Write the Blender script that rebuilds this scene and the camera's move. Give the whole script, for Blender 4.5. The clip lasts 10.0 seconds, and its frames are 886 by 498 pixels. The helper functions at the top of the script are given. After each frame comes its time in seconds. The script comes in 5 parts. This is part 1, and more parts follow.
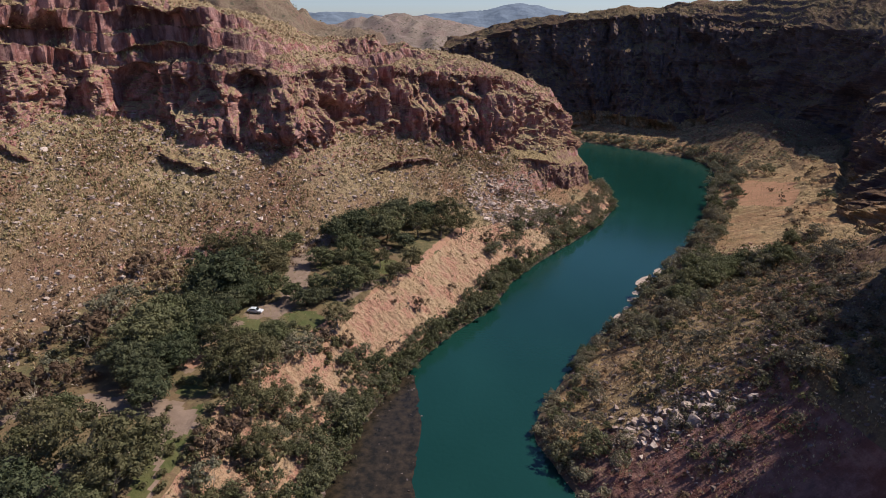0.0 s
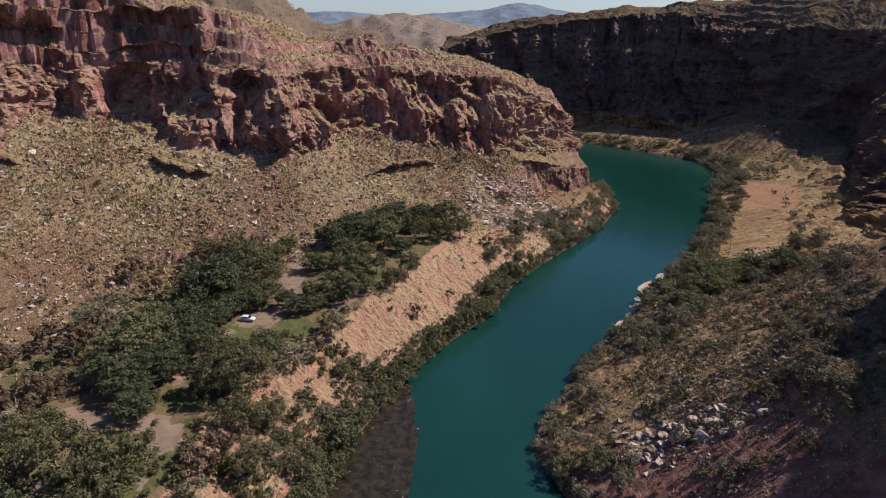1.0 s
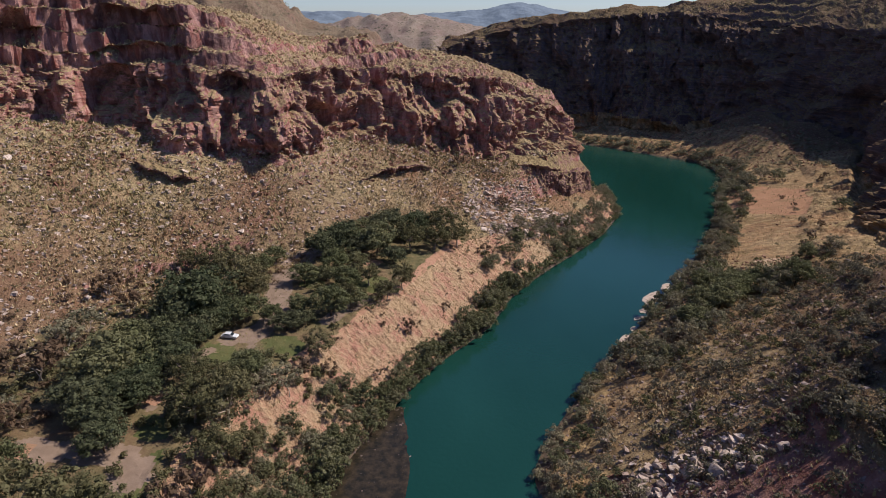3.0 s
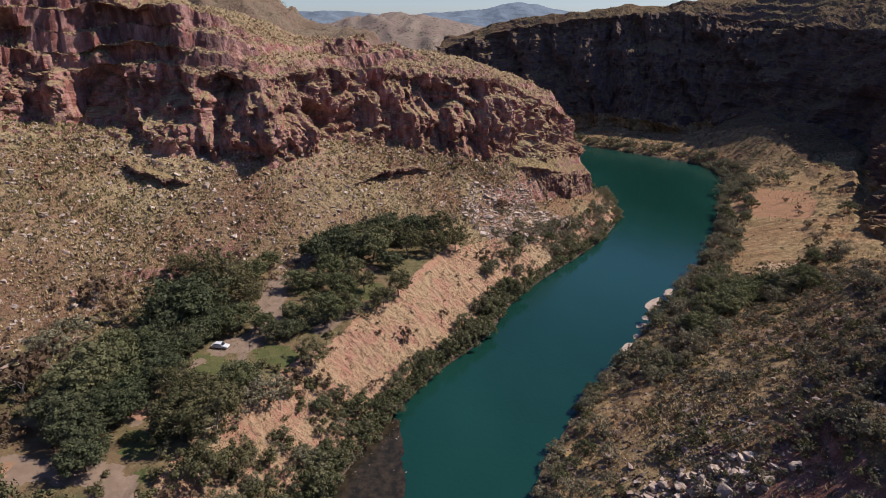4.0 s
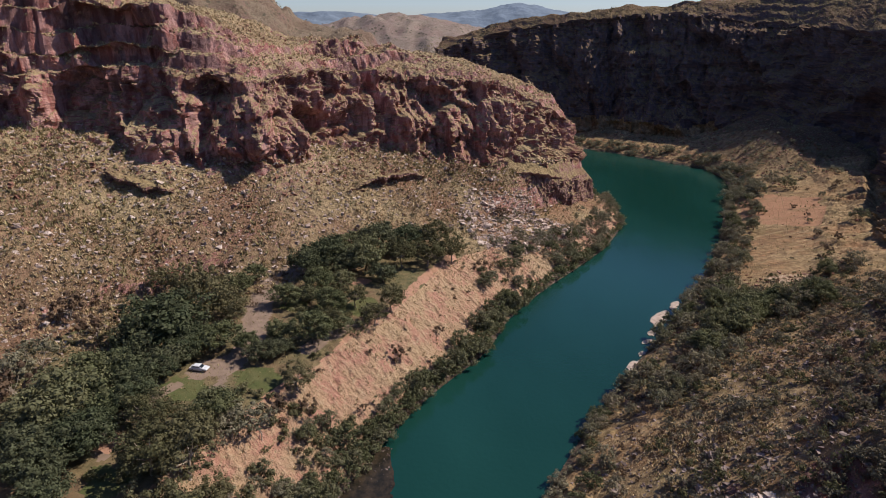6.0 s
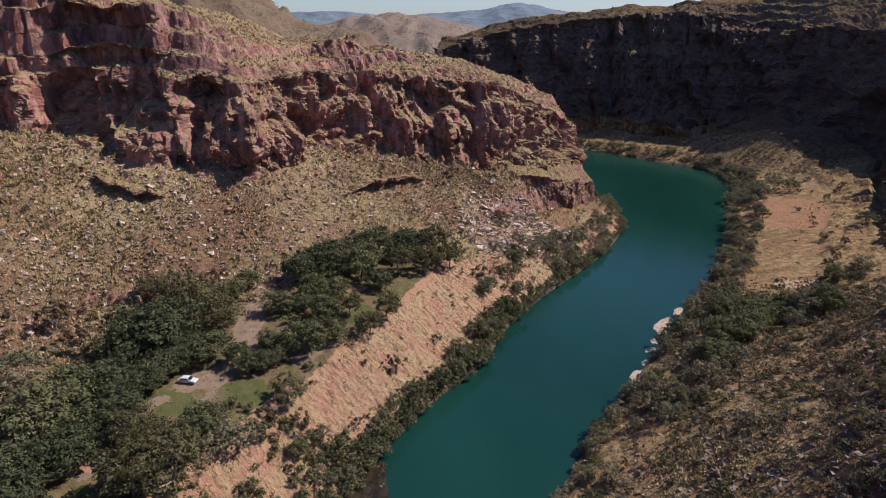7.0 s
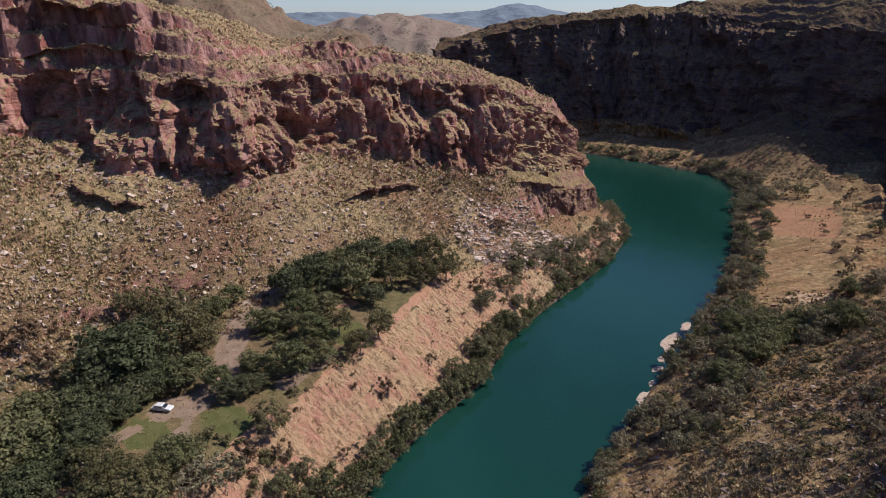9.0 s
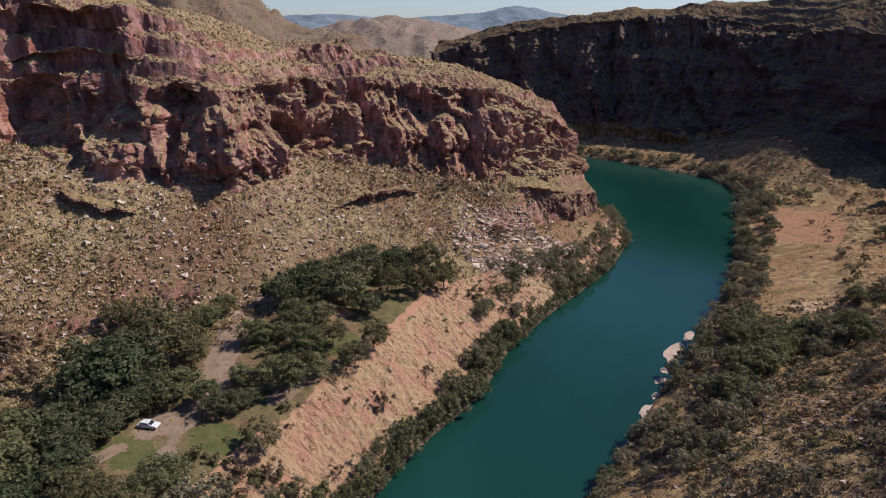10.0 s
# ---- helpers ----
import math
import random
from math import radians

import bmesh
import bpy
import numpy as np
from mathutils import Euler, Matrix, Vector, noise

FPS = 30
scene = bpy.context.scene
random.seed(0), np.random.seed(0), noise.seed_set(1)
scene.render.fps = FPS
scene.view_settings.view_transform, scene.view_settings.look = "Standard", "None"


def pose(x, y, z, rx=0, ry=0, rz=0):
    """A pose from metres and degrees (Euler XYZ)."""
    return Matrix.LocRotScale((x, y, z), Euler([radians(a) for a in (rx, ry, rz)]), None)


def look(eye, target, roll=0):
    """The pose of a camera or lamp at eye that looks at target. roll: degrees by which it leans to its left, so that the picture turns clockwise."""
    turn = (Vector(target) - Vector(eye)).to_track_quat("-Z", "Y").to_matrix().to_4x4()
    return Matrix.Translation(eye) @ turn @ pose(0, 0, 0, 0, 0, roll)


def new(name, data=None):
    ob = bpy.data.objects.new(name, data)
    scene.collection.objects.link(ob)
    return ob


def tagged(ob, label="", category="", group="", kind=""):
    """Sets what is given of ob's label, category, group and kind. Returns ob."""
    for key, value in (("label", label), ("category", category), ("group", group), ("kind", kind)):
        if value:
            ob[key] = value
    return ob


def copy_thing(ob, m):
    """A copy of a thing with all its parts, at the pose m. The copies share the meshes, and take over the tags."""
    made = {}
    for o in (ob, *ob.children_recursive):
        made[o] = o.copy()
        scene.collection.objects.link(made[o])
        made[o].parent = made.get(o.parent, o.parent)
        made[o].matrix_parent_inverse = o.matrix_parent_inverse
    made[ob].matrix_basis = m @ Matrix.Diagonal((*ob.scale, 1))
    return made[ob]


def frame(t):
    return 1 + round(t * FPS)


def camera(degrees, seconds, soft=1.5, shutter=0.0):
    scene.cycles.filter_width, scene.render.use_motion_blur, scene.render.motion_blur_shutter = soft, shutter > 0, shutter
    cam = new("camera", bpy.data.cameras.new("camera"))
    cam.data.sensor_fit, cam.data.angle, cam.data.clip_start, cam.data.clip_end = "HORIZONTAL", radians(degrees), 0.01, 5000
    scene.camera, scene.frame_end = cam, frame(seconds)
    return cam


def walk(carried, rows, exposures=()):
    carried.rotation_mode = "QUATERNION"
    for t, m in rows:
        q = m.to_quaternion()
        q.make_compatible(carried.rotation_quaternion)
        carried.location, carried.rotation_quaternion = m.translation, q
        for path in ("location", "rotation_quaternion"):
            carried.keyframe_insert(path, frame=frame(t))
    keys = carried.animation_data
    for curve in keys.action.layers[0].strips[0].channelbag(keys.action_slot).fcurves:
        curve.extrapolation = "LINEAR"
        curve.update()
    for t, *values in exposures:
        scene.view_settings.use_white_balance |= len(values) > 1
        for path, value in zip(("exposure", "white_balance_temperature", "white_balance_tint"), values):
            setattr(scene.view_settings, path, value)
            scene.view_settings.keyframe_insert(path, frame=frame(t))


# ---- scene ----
cam = camera(72.0, 10.0, soft=0.9)
METRES, EYE, TILT, LEAN, TURN = 44.0, 88.0, -20.3, 0.0, 0.0
DEPTH = METRES * 1.155
ROWS = [
    (0.0, 0.0, 0.0, 0.0, 0.0, 0.0, -0.0),
    (0.5, 0.0062, 0.0463, 0.0201, -0.01, -0.02, -0.01),
    (1.0, 0.0127, 0.0927, 0.0394, -0.03, -0.03, -0.01),
    (1.5, 0.0193, 0.1389, 0.0581, -0.04, -0.04, -0.02),
    (2.0, 0.0262, 0.1848, 0.0763, -0.06, -0.04, -0.02),
    (2.5, 0.0337, 0.2305, 0.0948, -0.06, -0.05, -0.02),
    (4.0, 0.0534, 0.3688, 0.154, -0.1, -0.07, -0.03),
    (4.5, 0.0594, 0.4149, 0.1735, -0.12, -0.05, -0.05),
    (5.0, 0.0659, 0.4608, 0.1929, -0.15, -0.03, -0.05),
    (5.5, 0.0726, 0.5062, 0.2116, -0.16, -0.01, -0.05),
    (7.0, 0.097, 0.6444, 0.2702, -0.14, -0.02, -0.0),
    (7.5, 0.1031, 0.6908, 0.29, -0.14, -0.02, -0.02),
    (8.0, 0.1092, 0.7369, 0.3088, -0.15, 0.0, -0.01),
    (8.5, 0.1157, 0.7828, 0.3282, -0.16, 0.02, -0.02),
    (9.0, 0.1221, 0.8282, 0.3486, -0.18, 0.04, -0.03),
    (9.5, 0.1284, 0.8724, 0.3694, -0.21, 0.1, -0.02),
    (10.0, 0.1344, 0.9115, 0.388, -0.25, 0.23, -0.0),
]
walk(cam, [(t, pose(0, 0, EYE, TILT, LEAN, TURN) @ pose(METRES * x, DEPTH * y, METRES * z, 90 + pitch, roll, yaw)) for t, x, y, z, yaw, pitch, roll in ROWS],
     exposures=[(0.0, 0.2, 6430, 15), (10.0, 0.2, 6430, 15)])

# ---------------------------------------------------------------- light
SUN_AZ, SUN_EL = radians(77), radians(48)          # azimuth from straight ahead towards the right
world = bpy.data.worlds.new("sky")
scene.world = world
world.use_nodes = True
wn = world.node_tree.nodes
sky = wn.new("ShaderNodeTexSky")
sky.sky_type, sky.sun_disc = "NISHITA", False
sky.sun_elevation, sky.sun_rotation = SUN_EL, SUN_AZ
sky.air_density, sky.dust_density, sky.ozone_density = 1.0, 0.3, 2.0
wn["Background"].inputs["Strength"].default_value = 0.08
cool = wn.new("ShaderNodeMix")
cool.data_type, cool.blend_type = "RGBA", "MULTIPLY"
cool.inputs[0].default_value, cool.inputs[7].default_value = 1.0, (0.82, 0.95, 1.28, 1.0)
world.node_tree.links.new(sky.outputs[0], cool.inputs[6])
world.node_tree.links.new(cool.outputs[2], wn["Background"].inputs["Color"])
sun_data = bpy.data.lights.new("sun", "SUN")
sun_data.energy, sun_data.angle, sun_data.color = 5.0, radians(0.55), (1.0, 0.93, 0.82)
sun = new("sun", sun_data)
to_sun = Vector((math.sin(SUN_AZ) * math.cos(SUN_EL), math.cos(SUN_AZ) * math.cos(SUN_EL), math.sin(SUN_EL)))
sun.matrix_world = look(Vector((0, 200, 0)) + to_sun * 600, (0, 200, 0))


# ---------------------------------------------------------------- materials
class Mat:
    """A small node-graph writer: every method adds one node and returns its output."""

    def __init__(self, name):
        self.m = bpy.data.materials.new(name)
        self.m.use_nodes = True
        self.t = self.m.node_tree
        self.b = self.t.nodes["Principled BSDF"]
        self.pos = self.t.nodes.new("ShaderNodeNewGeometry")
        self.p = self.pos.outputs["Position"]

    def link(self, a, b):
        if hasattr(a, "is_linked"):
            self.t.links.new(a, b)
        else:
            b.default_value = a

    def noise(self, scale, detail=4, rough=0.55, vec=None, stretch=None):
        v = self.p if vec is None else vec
        if stretch:
            mp = self.t.nodes.new("ShaderNodeMapping")
            mp.inputs["Scale"].default_value = stretch
            self.t.links.new(v, mp.inputs["Vector"])
            v = mp.outputs[0]
        n = self.t.nodes.new("ShaderNodeTexNoise")
        n.inputs["Scale"].default_value, n.inputs["Detail"].default_value, n.inputs["Roughness"].default_value = scale, detail, rough
        self.t.links.new(v, n.inputs["Vector"])
        return n.outputs["Fac"]

    def streaks(self, angle, long, wide):
        """Noise drawn out along one level direction (degrees from x)."""
        mp = self.t.nodes.new("ShaderNodeMapping")
        mp.vector_type = "TEXTURE"
        mp.inputs["Rotation"].default_value = (0, 0, radians(angle))
        mp.inputs["Scale"].default_value = (long, wide, long)
        self.t.links.new(self.p, mp.inputs["Vector"])
        return self.noise(1.0, 4, 0.6, mp.outputs[0])

    def voronoi(self, scale, feature="F1", out="Distance"):
        n = self.t.nodes.new("ShaderNodeTexVoronoi")
        n.feature = feature
        n.inputs["Scale"].default_value = scale
        self.t.links.new(self.p, n.inputs["Vector"])
        return n.outputs[out]

    def ramp(self, f, lo, hi, a=0.0, b=1.0):
        n = self.t.nodes.new("ShaderNodeMapRange")
        n.inputs["From Min"].default_value, n.inputs["From Max"].default_value = lo, hi
        n.inputs["To Min"].default_value, n.inputs["To Max"].default_value = a, b
        self.t.links.new(f, n.inputs["Value"])
        return n.outputs[0]

    def mix(self, f, a, b, mode="MIX"):
        n = self.t.nodes.new("ShaderNodeMix")
        n.data_type, n.blend_type = "RGBA", mode
        self.link(f, n.inputs["Factor"])
        for v, k in ((a, 6), (b, 7)):
            self.link((*v, 1.0) if isinstance(v, tuple) else v, n.inputs[k])
        return n.outputs[2]

    def math(self, op, a, b=0.0):
        n = self.t.nodes.new("ShaderNodeMath")
        n.operation = op
        self.link(a, n.inputs[0])
        self.link(b, n.inputs[1])
        return n.outputs[0]

    def axis(self, i, normal=False):
        n = self.t.nodes.new("ShaderNodeSeparateXYZ")
        self.t.links.new(self.pos.outputs["Normal"] if normal else self.p, n.inputs[0])
        return n.outputs[i]

    def per_thing(self):
        return self.t.nodes.new("ShaderNodeObjectInfo").outputs["Random"]

    def per_island(self):
        return self.pos.outputs["Random Per Island"]

    def done(self, color, rough=0.9, bump=None, height=0.3, spec=0.2):
        self.link((*color, 1.0) if isinstance(color, tuple) else color, self.b.inputs["Base Color"])
        self.link(rough, self.b.inputs["Roughness"])
        self.b.inputs["Specular IOR Level"].default_value = spec
        if bump is not None:
            n = self.t.nodes.new("ShaderNodeBump")
            n.inputs["Distance"].default_value = height
            n.inputs["Strength"].default_value = 1.0
            self.t.links.new(bump, n.inputs["Height"])
            self.t.links.new(n.outputs[0], self.b.inputs["Normal"])
        return self.m


def hill_material(name, soil, straw, rock_a, rock_b, lo=0.48, hi=0.68, bushes=0.0, redder_below=0.0, upper=0.0, grassy_low=0.0):
    """Dry grass and stony soil where it is gentle, bare layered rock where it is steep."""
    m = Mat(name)
    blotch, grain, fine = m.noise(0.035, 5), m.noise(0.7, 5, 0.65), m.noise(3.5, 4, 0.7)
    ground = m.mix(m.ramp(blotch, 0.42, 0.57), soil, straw)
    ground = m.mix(m.ramp(m.noise(0.08, 5, 0.65), 0.54, 0.66, 0.0, 0.55), ground, tuple(0.55 * (v + w) * k for v, w, k in zip(soil, straw, (0.62, 0.72, 0.62))))
    # darker red-brown below this height, mostly towards -x; straw colour above it
    if redder_below:
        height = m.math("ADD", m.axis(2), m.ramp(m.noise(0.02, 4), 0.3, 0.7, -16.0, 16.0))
        ground = m.mix(m.math("MULTIPLY", m.ramp(height, redder_below - 8, redder_below + 8, 0.75, 0.0), m.ramp(m.axis(0), -75.0, -25.0, 1.0, 0.15)), ground, (0.26, 0.15, 0.095))
        ground = m.mix(m.ramp(height, redder_below, redder_below + 14, 0.0, 0.6), ground, straw)
    ground = m.mix(m.ramp(grain, 0.35, 0.7), m.mix(0.6, ground, (0.09, 0.055, 0.032)), ground)
    stones = m.ramp(m.voronoi(0.55), 0.10, 0.16, 1.0, 0.0)
    stones = m.math("MULTIPLY", stones, m.ramp(m.noise(0.12, 3), 0.45, 0.6))
    ground = m.mix(m.math("MULTIPLY", stones, 0.8), ground, (0.42, 0.33, 0.27))
    ground = m.mix(m.ramp(fine, 0.35, 0.75, 0.75, 0.0), ground, m.mix(0.6, ground, (0.05, 0.03, 0.02)))
    if bushes:
        spots_ = m.math("MULTIPLY", m.ramp(m.voronoi(bushes), 0.22, 0.34, 1.0, 0.0), m.ramp(m.noise(bushes * 0.35, 3), 0.38, 0.55))
        ground = m.mix(m.math("MULTIPLY", spots_, 0.85), ground, (0.075, 0.070, 0.045))
    strata = m.noise(0.9, 4, 0.6, stretch=(0.12, 0.12, 1.6))
    columns = m.noise(0.35, 5, 0.6, stretch=(1.0, 1.0, 0.22))
    rock = m.mix(m.ramp(columns, 0.42, 0.58), rock_a, rock_b)
    rock = m.mix(m.ramp(m.noise(0.13, 4, 0.6), 0.42, 0.6, 0.0, 0.35), rock, (0.21, 0.15, 0.14))
    rock = m.mix(m.ramp(strata, 0.52, 0.72, 0.0, 0.6), rock, (0.34, 0.21, 0.155))
    # dark rock varnish in patches, increased with height to paint the upper tiers' shade
    varnish_and_shade = m.math("ADD", m.noise(0.10, 6, 0.7, stretch=(1, 1, 0.45)), m.ramp(m.axis(2), 52.0, 74.0, 0.0, upper))
    rock = m.mix(m.ramp(varnish_and_shade, 0.53, 0.62, 0.0, 0.55), rock, (0.062, 0.042, 0.044))
    rock = m.mix(m.ramp(fine, 0.3, 0.7, 0.4, 0.0), rock, (0.06, 0.025, 0.02))
    steep = m.math("ADD", m.axis(2, True), m.ramp(grain, 0.3, 0.7, -0.12, 0.12))
    steep = m.math("ADD", steep, m.ramp(m.axis(2), 24.0, 46.0, grassy_low, 0.0))
    colour = m.mix(m.ramp(steep, lo, hi), rock, ground)
    relief = m.math("ADD", m.math("MULTIPLY", grain, 1.0), m.math("MULTIPLY", fine, 0.35))
    return m.done(colour, 0.95, relief, 0.9, 0.1)


HILL = hill_material("dry_hillside", (0.38, 0.215, 0.127), (0.54, 0.42, 0.23), (0.32, 0.118, 0.098), (0.58, 0.32, 0.275), 0.54, 0.70, redder_below=34.0, upper=0.07, grassy_low=0.16)
LEDGE = hill_material("dark_red_layered_rock", (0.36, 0.24, 0.14), (0.45, 0.34, 0.17), (0.19, 0.085, 0.07), (0.36, 0.21, 0.175), 0.40, 0.60)
ROCKY = hill_material("red_rocky_slope", (0.27, 0.15, 0.10), (0.30, 0.20, 0.12), (0.19, 0.080, 0.060), (0.31, 0.16, 0.125), 0.90, 1.06)
# gorge rock: hillside colours darkened and greyed, shade put into the colour
SHADE_TINTED_HILL = hill_material("shade_tinted_gorge_rock", (0.19, 0.12, 0.075), (0.26, 0.19, 0.10), (0.078, 0.062, 0.066), (0.115, 0.090, 0.090))


def bank_material():
    m = Mat("eroded_pink_earth")
    blotch, grain, fine = m.noise(0.06, 4), m.noise(0.9, 5, 0.65), m.noise(4, 4, 0.7)
    c = m.mix(m.ramp(blotch, 0.4, 0.6), (0.435, 0.255, 0.165), (0.41, 0.285, 0.17))
    c = m.mix(m.ramp(m.noise(0.16, 4, 0.6), 0.50, 0.62, 0.0, 0.85), c, (0.42, 0.205, 0.15))
    c = m.mix(m.ramp(grain, 0.5, 0.68), c, (0.43, 0.31, 0.19))
    c = m.mix(m.ramp(grain, 0.28, 0.42, 0.7, 0.0), c, (0.13, 0.09, 0.05))
    c = m.mix(m.ramp(fine, 0.3, 0.7, 0.4, 0.0), c, (0.12, 0.07, 0.04))
    rills = m.streaks(-37, 3.6, 1.2)
    c = m.mix(m.ramp(rills, 0.34, 0.48, 0.35, 0.0), c, (0.17, 0.105, 0.065))
    c = m.mix(m.ramp(rills, 0.55, 0.68, 0.0, 0.4), c, (0.46, 0.34, 0.22))
    relief = m.math("ADD", m.math("MULTIPLY", rills, 1.1), m.math("MULTIPLY", fine, 0.4))
    return m.done(c, 0.95, m.math("ADD", relief, grain), 0.7, 0.1)


def terrace_material():
    m = Mat("campground_earth_and_grass")
    blotch, grain, fine = m.noise(0.05, 4), m.noise(0.6, 5, 0.6), m.noise(4, 4, 0.7)
    c = m.mix(m.ramp(blotch, 0.44, 0.6), (0.165, 0.105, 0.062), (0.10, 0.098, 0.045))
    c = m.mix(m.ramp(grain, 0.4, 0.65, 0.0, 0.8), c, (0.22, 0.165, 0.085))
    c = m.mix(m.ramp(fine, 0.3, 0.7, 0.5, 0.0), c, (0.06, 0.045, 0.025))
    return m.done(c, 0.95, m.math("ADD", grain, m.math("MULTIPLY", fine, 0.4)), 0.25, 0.1)


def flat_material():
    m = Mat("dry_river_flat")
    blotch, grain, fine = m.noise(0.035, 4), m.noise(0.5, 5, 0.6), m.noise(3, 4, 0.7)
    c = m.mix(m.ramp(blotch, 0.4, 0.6), (0.36, 0.20, 0.10), (0.40, 0.28, 0.14))
    c = m.mix(m.ramp(m.noise(0.09, 4), 0.5, 0.62, 0.0, 0.6), c, (0.20, 0.17, 0.07))
    bands = m.streaks(8, 16.0, 2.6)
    c = m.mix(m.ramp(bands, 0.48, 0.6, 0.0, 0.7), c, (0.47, 0.34, 0.18))
    c = m.mix(m.ramp(bands, 0.32, 0.43, 0.6, 0.0), c, (0.20, 0.12, 0.065))
    c = m.mix(m.ramp(grain, 0.4, 0.62, 0.7, 0.0), c, (0.14, 0.09, 0.05))
    c = m.mix(m.ramp(fine, 0.3, 0.7, 0.5, 0.0), c, (0.08, 0.05, 0.03))
    return m.done(c, 0.95, m.math("ADD", grain, m.math("MULTIPLY", fine, 0.4)), 0.5, 0.1)


def water_material():
    m = Mat("green_river_water")
    drift = m.noise(0.02, 3, 0.5, stretch=(1.0, 0.5, 1.0))
    c = m.mix(m.ramp(drift, 0.35, 0.65), (0.0045, 0.030, 0.022), (0.0075, 0.042, 0.033))
    ripples = m.math("ADD", m.noise(0.9, 3, 0.5), m.math("MULTIPLY", m.noise(0.15, 3), 1.2))
    m.b.inputs["IOR"].default_value = 1.33
    return m.done(c, 0.14, ripples, 0.035, 0.5)


BANK, TERRACE, FLAT, WATER = bank_material(), terrace_material(), flat_material(), water_material()


# ---------------------------------------------------------------- terrain
def lattice(ix, iy, iz, seed):
    h = (ix * 374761393 + iy * 668265263 + iz * 2147483647 + seed * 1274126177) & 0xFFFFFFFF
    h = ((h ^ (h >> 13)) * 1274126177) & 0xFFFFFFFF
    return ((h ^ (h >> 16)) & 0xFFFF) / 32767.5 - 1.0


def value_noise(p, scale, seed=0, octaves=1, gain=0.5):
    """Smooth noise in -1..1 at the points p (n, 3)."""
    total, amp = np.zeros(len(p)), 1.0
    scale = np.asarray(scale, float) * np.ones(3)
    for o in range(octaves):
        q = p * scale * 2.0 ** o + 17.3 * o + seed * 7.7
        i = np.floor(q).astype(np.int64)
        f = q - i
        f = f * f * (3 - 2 * f)
        v = 0
        for dx in (0, 1):
            for dy in (0, 1):
                for dz in (0, 1):
                    w = (f[:, 0] if dx else 1 - f[:, 0]) * (f[:, 1] if dy else 1 - f[:, 1]) * (f[:, 2] if dz else 1 - f[:, 2])
                    v = v + w * lattice(i[:, 0] + dx, i[:, 1] + dy, i[:, 2] + dz, seed + o)
        total += amp * v
        amp *= gain
    return total


def along(line, count):
    """A line of stations, resampled smoothly (Catmull-Rom) to count points, evenly over the stations."""
    p = np.array(line, float)
    p = np.vstack([2 * p[0] - p[1], p, 2 * p[-1] - p[-2]])
    u = np.linspace(0, len(line) - 1 - 1e-9, count)
    i = u.astype(int)
    f = (u - i)[:, None]
    a, b, c, d = p[i], p[i + 1], p[i + 2], p[i + 3]
    return 0.5 * (2 * b + (c - a) * f + (2 * a - 5 * b + 4 * c - d) * f * f + (3 * b - a - 3 * c + d) * f ** 3)


def loft(lines, count, steps):
    """Points (count, rows, 3) between neighbouring lines, and each row's place: line number and fraction."""
    ls = [along(l, count) for l in lines]
    rows, place = [], []
    for k, n in enumerate(steps):
        for j in range(n):
            f = j / n
            rows.append(ls[k] * (1 - f) + ls[k + 1] * f)
            place.append(k + f)
    rows.append(ls[-1])
    place.append(len(steps))
    return np.stack(rows, 1), np.array(place)


def grid_normals(g):
    a, b = np.gradient(g, axis=0), np.gradient(g, axis=1)
    n = np.cross(a, b)
    return n / (np.linalg.norm(n, axis=2, keepdims=True) + 1e-9)


def sheet(name, g, material, label, smooth=False):
    """One mesh from a grid of points."""
    n, k = g.shape[:2]
    idx = np.arange(n * k).reshape(n, k)
    q = np.stack([idx[:-1, :-1], idx[1:, :-1], idx[1:, 1:], idx[:-1, 1:]], -1).reshape(-1, 4)
    me = bpy.data.meshes.new(name)
    me.vertices.add(n * k)
    me.vertices.foreach_set("co", g.reshape(-1).astype(np.float32))
    me.loops.add(q.size)
    me.loops.foreach_set("vertex_index", q.reshape(-1).astype(np.int32))
    me.polygons.add(len(q))
    me.polygons.foreach_set("loop_start", np.arange(0, q.size, 4, dtype=np.int32))
    me.polygons.foreach_set("use_smooth", np.full(len(q), smooth))
    me.update(calc_edges=True)
    me.materials.append(material)
    return tagged(new(name, me), label, "terrain", kind="structure")


def bell(place, lo, hi, soft=0.25):
    """1 for places between lo and hi, falling to 0 past them."""
    return np.clip((place - lo) / soft + 1, 0, 1) * np.clip((hi - place) / soft + 1, 0, 1)


def soften(g, row, reach, turns=30):
    """Rounds the crease at a row of the grid, over reach rows to either side."""
    lo, hi = max(row - reach, 1), min(row + reach, g.shape[1] - 2)
    for _ in range(turns):
        g[:, lo:hi + 1] = 0.5 * g[:, lo:hi + 1] + 0.25 * (g[:, lo - 1:hi] + g[:, lo + 1:hi + 2])
    return g


